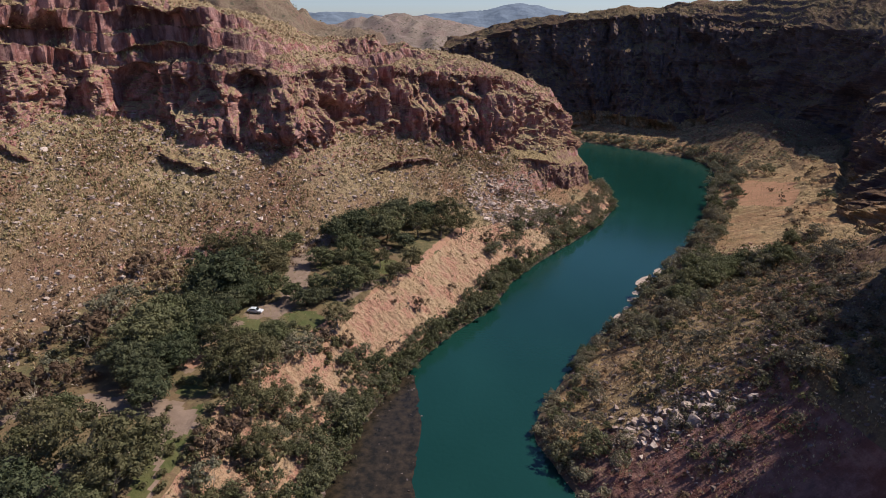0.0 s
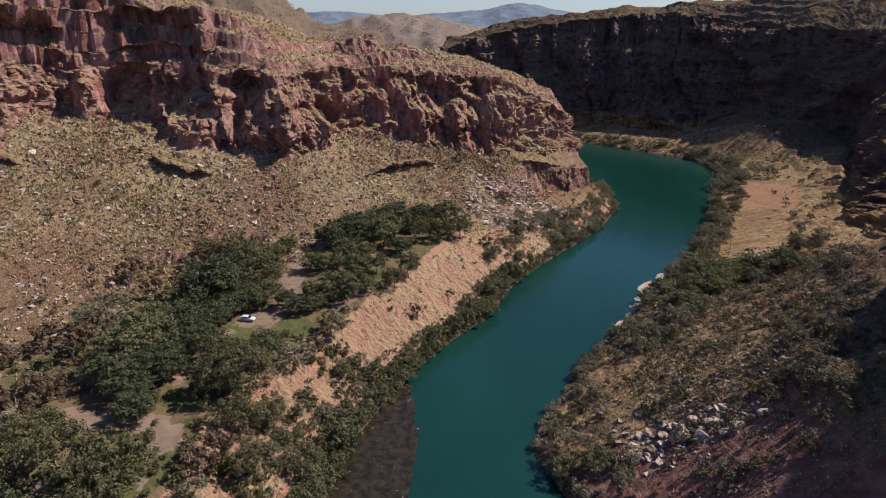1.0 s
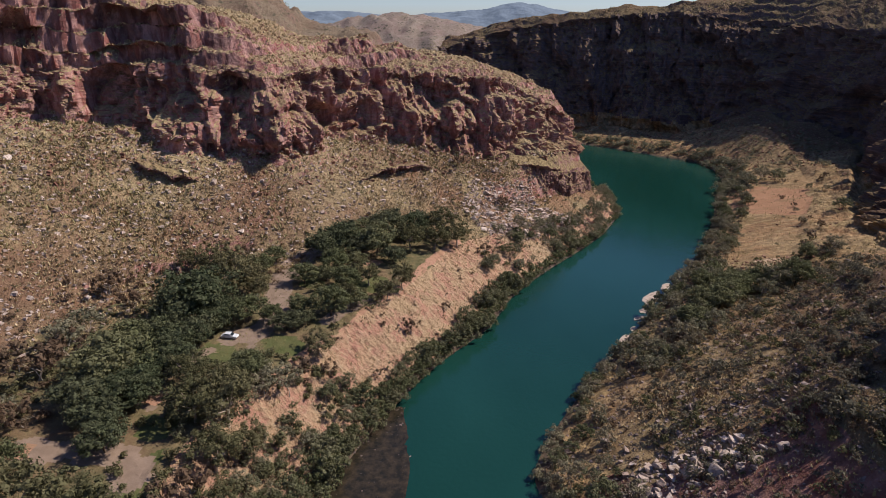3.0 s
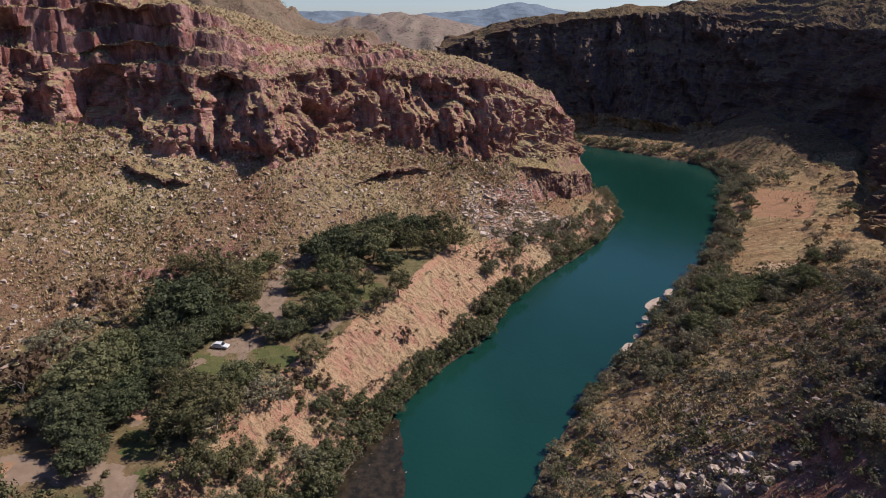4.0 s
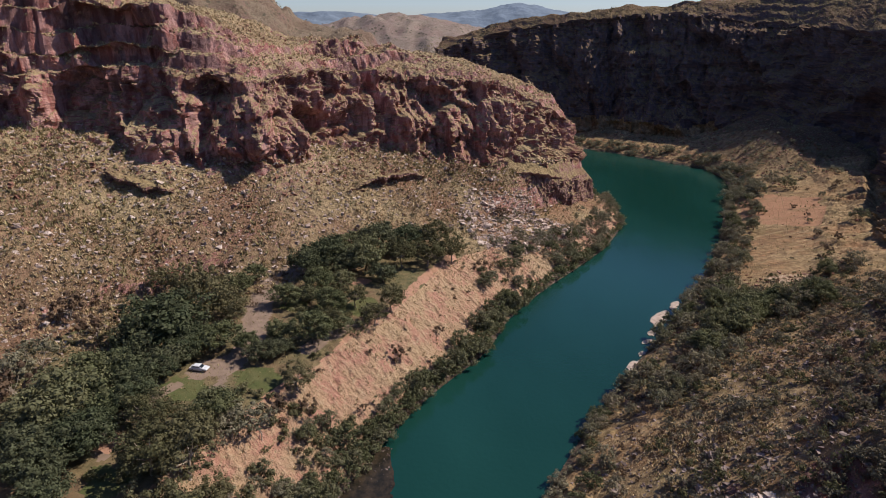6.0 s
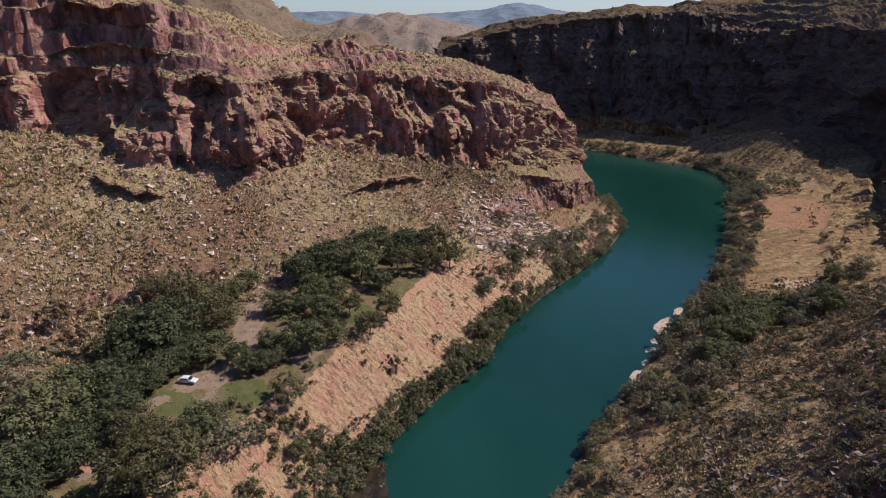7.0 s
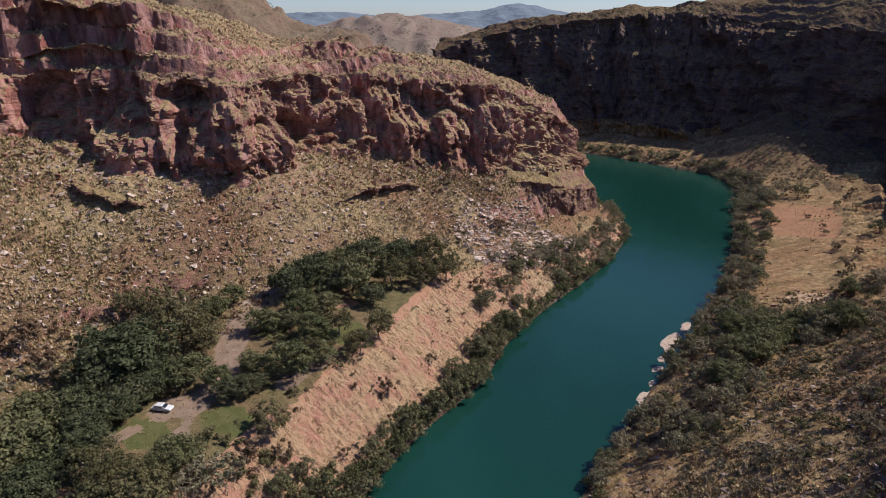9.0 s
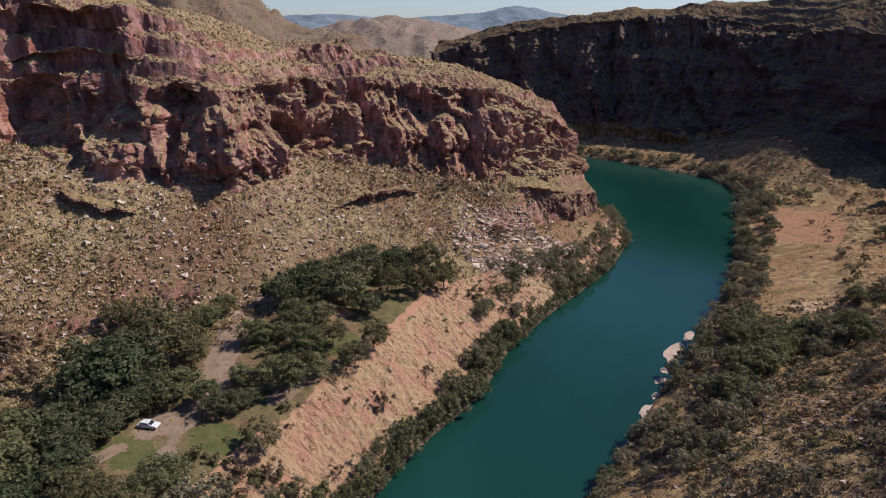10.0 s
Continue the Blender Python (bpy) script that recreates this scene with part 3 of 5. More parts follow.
# the dry flat runs on to the foot of the gorge wall
me = gorge_wall.data
me.materials.append(FLAT)
centres = np.zeros(len(me.polygons) * 3)
me.polygons.foreach_get("center", centres)
centres = centres.reshape(-1, 3)
reach = np.where(centres[:, 1] < 235, 25.0, 17.5) + 4 * value_noise(centres, 0.07, 8, 3)
me.polygons.foreach_set("material_index", ((centres[:, 2] < reach) & (centres[:, 1] > 150)).astype(np.int32))


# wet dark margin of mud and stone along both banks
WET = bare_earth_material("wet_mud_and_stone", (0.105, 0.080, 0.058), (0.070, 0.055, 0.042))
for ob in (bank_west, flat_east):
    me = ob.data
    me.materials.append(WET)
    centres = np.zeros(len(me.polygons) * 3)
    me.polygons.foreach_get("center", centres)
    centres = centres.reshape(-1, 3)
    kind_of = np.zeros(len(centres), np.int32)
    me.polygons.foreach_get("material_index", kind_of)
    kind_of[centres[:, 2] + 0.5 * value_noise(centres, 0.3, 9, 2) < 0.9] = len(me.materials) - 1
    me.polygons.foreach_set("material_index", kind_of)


# ---------------------------------------------------------------- building helpers
def raw_mesh(name, verts, faces, material, smooth=False):
    """verts (n, 3); faces (m, k) of one size."""
    verts, faces = np.asarray(verts, np.float32), np.asarray(faces, np.int32)
    me = bpy.data.meshes.new(name)
    me.vertices.add(len(verts))
    me.vertices.foreach_set("co", verts.reshape(-1))
    me.loops.add(faces.size)
    me.loops.foreach_set("vertex_index", faces.reshape(-1))
    me.polygons.add(len(faces))
    me.polygons.foreach_set("loop_start", np.arange(0, faces.size, faces.shape[1], dtype=np.int32))
    me.polygons.foreach_set("use_smooth", np.full(len(faces), smooth))
    me.update(calc_edges=True)
    me.materials.append(material)
    return me


def child(name, me, parent, label=""):
    ob = new(name, me)
    ob.parent = parent
    if label:
        tagged(ob, label)
    return ob


def part(name, bm, material, parent, label=""):
    me = bpy.data.meshes.new(name)
    bm.to_mesh(me)
    bm.free()
    me.materials.append(material)
    return child(name, me, parent, label)


ALL_GROUND = np.vstack([left.reshape(-1, 3), right.reshape(-1, 3), outcrop_grid.reshape(-1, 3)])
COLUMNS = {}
for n_point, (gx, gy) in enumerate(np.floor(ALL_GROUND[:, :2] / 4).astype(int)):
    COLUMNS.setdefault((int(gx), int(gy)), []).append(n_point)


def ground_z(x, y):
    """The terrain's height near x, y."""
    cx, cy = math.floor(x / 4), math.floor(y / 4)
    near = [i for dx in (-1, 0, 1) for dy in (-1, 0, 1) for i in COLUMNS.get((cx + dx, cy + dy), ())]
    if not near:
        return 0.0
    q = ALL_GROUND[near]
    d = np.hypot(q[:, 0] - x, q[:, 1] - y)
    pick = np.argsort(d)[:4]
    return float(q[pick, 2].mean())


def spots(g, place, lo, hi, s_lo, s_hi, count, rng, steepest=0.0, mask=None):
    """Random points, even by area, on the part of a lofted grid between two lines and two stations (as fractions of its length)."""
    n = g.shape[0]
    rows = np.where((place >= lo) & (place < hi))[0]
    r0, r1, i0, i1 = rows[0], min(rows[-1] + 1, g.shape[1] - 1), int(s_lo * (n - 1)), int(s_hi * (n - 1))
    c = g[i0:i1 + 1, r0:r1 + 1]
    cr = np.cross(c[1:, :-1] - c[:-1, :-1], c[:-1, 1:] - c[:-1, :-1])
    area = np.linalg.norm(cr, axis=2)
    up = np.abs(cr[..., 2]) / (area + 1e-9)
    mid = 0.25 * (c[1:, 1:] + c[:-1, :-1] + c[1:, :-1] + c[:-1, 1:])
    w = (area * (up > steepest)).reshape(-1)
    mid = mid.reshape(-1, 3)
    if mask is not None:
        w = w * mask(mid)
    pick = rng.choice(len(w), size=count, p=w / w.sum())
    return mid[pick] + rng.normal(0, 0.25, (count, 3)) * (1, 1, 0)


# ---------------------------------------------------------------- plants
def leaf_material(name, dark, light, dry):
    m = Mat(name)
    c = m.mix(m.per_island(), dark, light)
    c = m.mix(m.ramp(m.per_thing(), 0.25, 1.0, 0.0, 0.6), c, dry)
    c = m.mix(m.ramp(m.per_thing(), 0.0, 0.35, 0.45, 0.0), c, dark)
    c = m.mix(m.ramp(m.noise(0.35, 3), 0.45, 0.7, 0.0, 0.4), c, dry)
    m.done(c, 0.8, None, 0.1, 0.1)
    through_leaf, both = m.t.nodes.new("ShaderNodeBsdfTranslucent"), m.t.nodes.new("ShaderNodeMixShader")
    both.inputs[0].default_value = 0.3
    m.t.links.new(c, through_leaf.inputs["Color"])
    m.t.links.new(m.b.outputs[0], both.inputs[1])
    m.t.links.new(through_leaf.outputs[0], both.inputs[2])
    m.t.links.new(both.outputs[0], m.t.nodes["Material Output"].inputs["Surface"])
    return m.m


def bark_material(name, a, b):
    m = Mat(name)
    return m.done(m.mix(m.ramp(m.noise(1.6, 4, 0.6, stretch=(1, 1, 0.3)), 0.4, 0.62), a, b), 0.9, m.noise(6, 4), 0.04, 0.1)


FIG_LEAF = leaf_material("dark_glossy_leaf", (0.040, 0.051, 0.025), (0.120, 0.135, 0.072), (0.135, 0.130, 0.074))
ROUND_LEAF = leaf_material("mid_green_leaf", (0.062, 0.073, 0.033), (0.175, 0.182, 0.088), (0.190, 0.175, 0.095))
GUM_LEAF = leaf_material("olive_gum_leaf", (0.060, 0.061, 0.028), (0.160, 0.152, 0.075), (0.185, 0.157, 0.085))
BANK_LEAF = leaf_material("riverside_leaf", (0.066, 0.074, 0.034), (0.160, 0.164, 0.080), (0.215, 0.195, 0.120))
GREY_LEAF = leaf_material("grey_olive_leaf", (0.125, 0.120, 0.072), (0.295, 0.275, 0.18), (0.230, 0.185, 0.120))
SAGE_LEAF = leaf_material("grey_brown_leaf", (0.080, 0.072, 0.050), (0.21, 0.19, 0.13), (0.19, 0.15, 0.105))
DRY_LEAF = leaf_material("dry_brown_leaf", (0.075, 0.052, 0.036), (0.170, 0.120, 0.078), (0.160, 0.100, 0.062))
PALE_BARK, DARK_BARK = bark_material("pale_gum_bark", (0.42, 0.36, 0.29), (0.24, 0.18, 0.13)), bark_material("dark_bark", (0.13, 0.095, 0.065), (0.07, 0.05, 0.035))


def tube(points, radii, sides=6):
    """Vertices and quads of a tapered limb."""
    pts, verts, faces = np.array(points, float), [], []
    for k, (p, r) in enumerate(zip(pts, radii)):
        d = pts[min(k + 1, len(pts) - 1)] - pts[max(k - 1, 0)]
        d /= np.linalg.norm(d) + 1e-9
        u = np.cross(d, (0.31, 0.95, 0.07))
        u /= np.linalg.norm(u) + 1e-9
        w = np.cross(d, u)
        for s in range(sides):
            ang = 2 * math.pi * s / sides
            verts.append(p + r * (math.cos(ang) * u + math.sin(ang) * w))
    for k in range(len(pts) - 1):
        for s in range(sides):
            a, b = k * sides + s, k * sides + (s + 1) % sides
            faces.append((a, b, b + sides, a + sides))
    return verts, faces


def crown_mesh(name, rng, centres, sizes, per_clump, leaf, material):
    """Leafy sprays round the clump centres: one small blade a spray, facing mostly outwards and up."""
    c = np.repeat(np.array(centres), per_clump, 0)
    s = np.repeat(np.array(sizes), per_clump)
    n = len(c)
    way = rng.normal(0, 1, (n, 3))
    way[:, 2] = way[:, 2] * 0.9 + 0.35
    way /= np.linalg.norm(way, axis=1, keepdims=True)
    dist = s * (0.30 + 0.85 * rng.random(n) ** 0.7)
    p = c + way * dist[:, None] * (1, 1, 0.75)
    nrm = way + rng.normal(0, 0.2, (n, 3))
    nrm /= np.linalg.norm(nrm, axis=1, keepdims=True)
    u = np.cross(nrm, rng.normal(0, 1, (n, 3)))
    u /= np.linalg.norm(u, axis=1, keepdims=True)
    v = np.cross(nrm, u)
    a = (np.repeat(np.broadcast_to(leaf, len(centres)), per_clump) * (0.55 + 0.9 * rng.random(n)))[:, None]
    b = a * (0.45 + 0.4 * rng.random(n))[:, None]
    verts = np.stack([p - u * a, p + u * a * 0.6 - v * b, p + u * a * 0.5 + v * b], 1).reshape(-1, 3)
    return raw_mesh(name, verts, np.arange(3 * n).reshape(-1, 3), material)


def plant(name, rng, radius, height, base, clumps, per_clump, leaf, leaves, bark, stems=1, open_=0.0, flat=0.8):
    """A tree or shrub: an Empty at its base with a trunk mesh (tapered stems and limbs) and a crown mesh."""
    root = new(name)
    centre = np.array((0, 0, base + (height - base) * 0.5))
    half = np.array((radius, radius, (height - base) * 0.5))
    pts, sizes = [], []
    lobes = rng.random(5) * 6.28
    while len(pts) < clumps:
        d = rng.normal(0, 1, 3)
        d /= np.linalg.norm(d)
        ang = math.atan2(d[1], d[0])
        edge = 0.78 + 0.14 * math.sin(2 * ang + lobes[0]) + 0.12 * math.sin(3 * ang + lobes[1]) + 0.07 * math.sin(5 * ang + lobes[2])
        rad = (0.35 + 0.65 * rng.random() ** 0.5) * edge
        if d[2] < -0.55:
            continue
        pts.append(centre + d * half * rad)
        sizes.append(radius * (0.10 + 0.24 * rng.random() ** 1.5) * (1 - 0.25 * open_))
    child("crown", crown_mesh("crown", rng, pts, sizes, per_clump, leaf, leaves), root)
    verts, faces = [], []
    def add(vf):
        off = len(verts)
        verts.extend(vf[0])
        faces.extend([tuple(i + off for i in f) for f in vf[1]])
    girth = (0.020 * height + 0.012) / stems ** 0.6
    for s in range(stems):
        lean = rng.normal(0, 0.10 + 0.12 * (stems > 1), 2) * height
        fork = np.array((lean[0] * 0.5, lean[1] * 0.5, base + 0.25 * (height - base)))
        foot = rng.normal(0, 0.15 * (stems > 1) + 0.01, 2)
        add(tube([(foot[0], foot[1], -0.5), (foot[0] + lean[0] * 0.1, foot[1] + lean[1] * 0.1, base * 0.45), fork], (girth * 1.25, girth, girth * 0.75), 7))
        for k in rng.choice(len(pts), min(len(pts), 11 // stems + 2), replace=False):
            mid = 0.5 * (fork + pts[k]) + rng.normal(0, 0.06, 3) * radius
            add(tube([fork, mid, pts[k]], (girth * 0.55, girth * 0.34, girth * 0.12), 5))
    child("trunk", raw_mesh("trunk", verts, faces, bark, True), root)
    return root


def planted(proto, x, y, scale, turn, label, category, group, z=None, tall=1.0):
    m = Matrix.LocRotScale((x, y, ground_z(x, y) if z is None else z), Euler((0, 0, turn)), (scale, scale, scale * tall))
    return tagged(copy_thing(proto, m), label, category, group)


rng = np.random.default_rng(11)
AWAY = []
def kept(ob):
    AWAY.append(ob)
    return ob


# unit plants: crown radius 1 at scale 1
FIGS = [kept(plant("fig_tree", rng, 1.0, 1.6, 0.04, 110, 66, 0.044, FIG_LEAF, DARK_BARK)) for _ in range(3)]
GUMS = [kept(plant("gum_tree", rng, 1.0, 1.8, 0.14, 84, 60, 0.040, GUM_LEAF, PALE_BARK, 1, 0.6)) for _ in range(4)]
BUSHES = [kept(plant("riverside_shrub", rng, 1.0, 1.45, 0.05, 40, 38, 0.058, BANK_LEAF, DARK_BARK, 3)) for _ in range(3)]
GREYS = [kept(plant("grey_shrub", rng, 1.0, 1.4, 0.05, 36, 36, 0.056, GREY_LEAF, PALE_BARK, 3, 0.4)) for _ in range(3)]
DRIES = [kept(plant("dry_shrub", rng, 1.0, 1.3, 0.05, 18, 38, 0.075, DRY_LEAF, PALE_BARK, 3, 0.6)) for _ in range(2)]

ROUNDS = [kept(plant("terrace_tree", np.random.default_rng(77 + k), 1.0, 1.6, 0.05, 105, 62, 0.043, ROUND_LEAF, DARK_BARK)) for k in range(3)]

FIG_AT = [(-62, 159, 10.3), (-65, 154, 6.8), (-66, 145, 5.5), (-57, 148, 5.4), (-58, 135, 5.1), (-56, 158, 5.4), (-62, 132, 4.8), (-60, 123, 5.1), (-38, 154, 3.8),
          (-34, 157, 3.3), (-36, 201, 6.6), (-31, 207, 7.0), (-25, 203, 5.5), (-17, 219, 7.8), (-8, 222, 7.4), (-14, 198, 4.7), (-67, 76, 6.8), (-60, 107, 5.0),
          (-65, 113, 5.5), (-70, 119, 6.6), (-62, 121, 6.4), (-58, 145, 4.6), (-56, 152, 4.8), (-61, 140, 4.6)]
GUM_AT = [(-57, 173, 8.0), (-64, 178, 6.0), (-51, 173, 5.2), (-73, 184, 4.2), (-50, 171, 3.7), (-53, 128, 5.1), (-47, 125, 5.0), (-42, 124, 4.8), (-28, 145, 4.5),
          (2, 223, 7.0), (-1, 211, 6.0), (7, 217, 5.4), (-9, 209, 5.6), (-10, 181, 4.6), (-14, 173, 4.1), (-20, 181, 3.8), (-24, 167, 3.5), (-61, 86, 7.3),
          (-53, 87, 6.6), (-55, 81, 6.2), (-72, 86, 6.1), (-73, 93, 5.4), (-47, 116, 6.1), (-41, 117, 6.6), (-40, 106, 5.6), (-36, 112, 4.6), (-36, 97, 4.2)]
ROUND_AT = [(-49, 158, 6.0), (-42, 157, 3.7), (-54, 189, 4.4), (-51, 195, 3.8), (-70, 139, 7.1), (-67, 130, 6.7), (-41, 132, 5.0), (-39, 181, 4.7), (-36, 163, 4.0),
          (-28, 162, 5.5), (-22, 168, 4.0), (-20, 204, 7.6), (-31, 190, 6.1), (-25, 192, 4.3), (-25, 217, 5.6), (-26, 178, 5.1), (-33, 183, 3.6), (-57, 76, 4.9),
          (-74, 100, 4.5), (-42, 133, 4.1), (-70, 128, 9.0)]
SHRUB_AT = [(-41, 97, 4.7), (-43, 93, 4.0), (-42, 87, 3.6), (-34, 131, 4.6), (-37, 127, 3.6), (-31, 136, 3.4), (-98, 125, 4.2), (-85, 116, 3.6), (-82, 105, 6.1), (-86, 104, 5.1),
          (-80, 113, 4.3), (-85, 129, 5.7), (-93, 133, 4.9), (-83, 136, 5.2), (-89, 167, 5.1), (-80, 161, 4.8), (-85, 146, 5.5), (-87, 141, 5.4),
          (-7, 166, 2.6), (17, 220, 3.0), (-14, 147, 1.4), (-20, 132, 1.8), (3, 181, 2), (27, 260, 3.6), (9, 272, 3), (-95, 112, 3.4), (-60, 196, 3), (-36, 88, 2.8), (-25, 141, 2.6)]
for x, y, r in FIG_AT:
    planted(FIGS[rng.integers(3)], x, y, 1.06 * r, rng.random() * 6.28, "dense dark green fig tree on the campground terrace", "tree", "campground trees", None, 0.76 + 0.22 * rng.random())
for x, y, r in GUM_AT:
    planted(GUMS[rng.integers(4)], x, y, 1.06 * r, rng.random() * 6.28, "open olive green gum tree with pale trunk and limbs", "tree", "campground trees", None, 0.85 + 0.3 * rng.random())
for x, y, r in ROUND_AT:
    planted(ROUNDS[rng.integers(3)], x, y, 1.06 * r, rng.random() * 6.28, "rounded leafy green tree beside the campground lawn", "tree", "campground trees", None, 0.76 + 0.22 * rng.random())
for x, y, r in SHRUB_AT:
    proto = (GREYS[:1] + DRIES + DRIES)[rng.integers(5)]
    planted(proto, x, y, 1.15 * r, rng.random() * 6.28, "dull olive and brown shrub on dry ground", "shrub", "shrubs on the terrace")


EAST_TREES = [(105, 190, 5.6), (99, 191, 4.6), (111, 188, 4.8), (84, 179, 5.6), (78, 178, 4.6), (90, 184, 5.0), (94, 194, 4.4), (130, 215, 3.4), (86, 196, 4.2), (72, 168, 4.4)]
for x, y, r in EAST_TREES:
    planted(ROUNDS[rng.integers(3)], x, y, 1.15 * r, rng.random() * 6.28, "dense dark green tree on the east bank", "tree", "east bank trees", None, 0.85 + 0.2 * rng.random())
EAST_AT = [(105, 187, 5.2), (112, 193, 4.6), (99, 183, 4.2), (77, 175, 4.6), (86, 180, 4.8), (65, 155, 5), (76, 163, 4), (70, 160, 4), (164, 331, 5.5), (174, 337, 5.8), (179, 331, 5), (154, 340, 5.5), (180, 374, 5.4), (95, 209, 4.6), (113, 237, 4.4),
           (124, 264, 4.2), (31, 106, 4.4), (25, 106, 3.6), (27, 112, 3.8), (36, 120, 3.2), (69, 171, 4.2), (172, 264, 4), (140, 217, 3.6), (100, 216, 4), (106, 226, 4)]
for x, y, r in EAST_AT:
    planted((BUSHES[:2] + GREYS)[rng.integers(5)], x, y, r, rng.random() * 6.28, "large dark green bush on the east bank", "shrub", "large east bank bushes", None, 0.9 + 0.25 * rng.random())


def row_of(g, place, lo, hi, s_lo, s_hi, count, protos, r_lo, r_hi, label, group, mask=None):
    for p in spots(g, place, lo, hi, s_lo, s_hi, count, rng, 0.0, mask):
        r = r_lo + (r_hi - r_lo) * rng.random() ** 1.5
        planted(protos[rng.integers(len(protos))], p[0], p[1], r, rng.random() * 6.28, label, "shrub", group, max(p[2], 0.0) - 0.1, 0.85 + 0.4 * rng.random())


SHELVES = [(73, 203.5, 7, 2.6, 57), (67.5, 194, 3.4, 1.3, 50), (64, 188.5, 2.6, 1.1, 40), (56.5, 175, 4.4, 1.9, 48), (81, 213, 4.2, 1.5, 58), (60.5, 181.5, 2.2, 0.9, 50)]
clear_of_shelves = lambda p: np.min([np.hypot(p[:, 0] - x, p[:, 1] - y) - 0.8 * l for x, y, l, w, t in SHELVES], 0) > 0.5
# riverside belts
row_of(left, left_place, 1.0, 1.24, 0.07, 0.50, 130, BUSHES, 1.8, 4.2, "dense green shrub leaning over the riverbank", "west riverside shrubs")
row_of(left, left_place, 1.30, 1.60, 0.07, 0.24, 45, BUSHES + GREYS, 1.4, 3.0, "green shrub on the lower slope of the bank", "west riverside shrubs")
row_of(left, left_place, 1.10, 1.75, 0.50, 0.62, 30, BUSHES + GREYS, 1.6, 3.8, "olive green shrub between bank and boulders", "west riverside shrubs")
row_of(left, left_place, 1.0, 1.95, 0.60, 0.84, 80, GREYS + BUSHES[:1], 1.8, 4.0, "grey olive shrub below the rock outcrop", "west riverside shrubs")
row_of(right, right_place, 0.97, 1.95, 0.10, 0.30, 40, BUSHES + GREYS, 1.4, 3.2, "dark olive shrub on the stony bank", "east riverside shrubs")
row_of(right, right_place, 0.97, 2.05, 0.27, 0.62, 120, BUSHES[:2] + GREYS, 2.0, 4.4, "dark green shrub at the water's edge", "east riverside shrubs", clear_of_shelves)
row_of(right, right_place, 2.05, 2.40, 0.26, 0.44, 70, BUSHES[:1] + GREYS + DRIES[:1], 1.6, 4.2, "dull green thicket shrub behind the riverside belt", "thicket on the east bank")
row_of(right, right_place, 2.5, 3.3, 0.45, 0.66, 26, GREYS + DRIES, 0.8, 2.6, "dry olive shrub on the river flat", "shrubs on the flat")
for ob in AWAY:
    for o in (*ob.children, ob):
        bpy.data.objects.remove(o)


# ---------------------------------------------------------------- loose cover: grass, scrub and stones
def straw_material(name, a, b):
    m = Mat(name)
    return m.done(m.mix(m.per_island(), a, b), 0.9, None, 0.1, 0.1)


def tufts(name, at, size, material, label, blades=4, spread=0.8):
    """Tussocks of thin blades, all in one mesh."""
    n = len(at) * blades
    c = np.repeat(at, blades, 0)
    s = np.repeat(size, blades)
    ang = rng.random(n) * 6.28
    tilt = 0.25 + spread * rng.random(n)
    d = np.stack([np.cos(ang) * np.sin(tilt), np.sin(ang) * np.sin(tilt), np.cos(tilt)], 1)
    side = np.stack([-np.sin(ang), np.cos(ang), 0 * ang], 1) * (0.22 * s)[:, None]
    low = c + d * (0.05 * s)[:, None]
    low[:, 2] -= 0.1
    tip = c + d * (s * (0.6 + 0.5 * rng.random(n)))[:, None]
    verts = np.stack([low - side, low + side, tip], 1).reshape(-1, 3)
    me = raw_mesh(name, verts, np.arange(3 * n).reshape(-1, 3), material)
    return tagged(new(name, me), label, "grass", kind="stuff")


CUBE = np.array([(x, y, z) for x in (-1, 1) for y in (-1, 1) for z in (-1, 1)], float)
CUBE_FACES = np.array([(0, 1, 3, 2), (4, 6, 7, 5), (0, 4, 5, 1), (2, 3, 7, 6), (0, 2, 6, 4), (1, 5, 7, 3)])


def stones(name, at, size, material, label):
    """Angular loose stones, all in one mesh."""
    n = len(at)
    shape = CUBE[None] * (0.30 + 0.75 * rng.random((n, 8, 1))) * np.stack([np.ones(n), 0.6 + 0.5 * rng.random(n), 0.4 + 0.4 * rng.random(n)], 1)[:, None]
    ang, tip = rng.random(n) * 6.28, rng.normal(0, 0.35, n)
    ca, sa, ct, st = np.cos(ang), np.sin(ang), np.cos(tip), np.sin(tip)
    x, y, z = shape[..., 0], shape[..., 1], shape[..., 2]
    y, z = y * ct[:, None] - z * st[:, None], y * st[:, None] + z * ct[:, None]
    x, y = x * ca[:, None] - y * sa[:, None], x * sa[:, None] + y * ca[:, None]
    verts = np.stack([x, y, z], -1) * (0.5 * size)[:, None, None] + at[:, None]
    faces = (CUBE_FACES[None] + 8 * np.arange(n)[:, None, None]).reshape(-1, 4)
    return tagged(new(name, raw_mesh(name, verts.reshape(-1, 3), faces, material)), label, "stones", kind="stuff")


def stone_material(name, a, b):
    m = Mat(name)
    c = m.mix(m.per_island(), a, b)
    c = m.mix(m.ramp(m.noise(1.2, 4), 0.45, 0.65, 0.0, 0.6), c, tuple(0.5 * v for v in a))
    return m.done(c, 0.9, m.noise(3, 4), 0.15, 0.15)


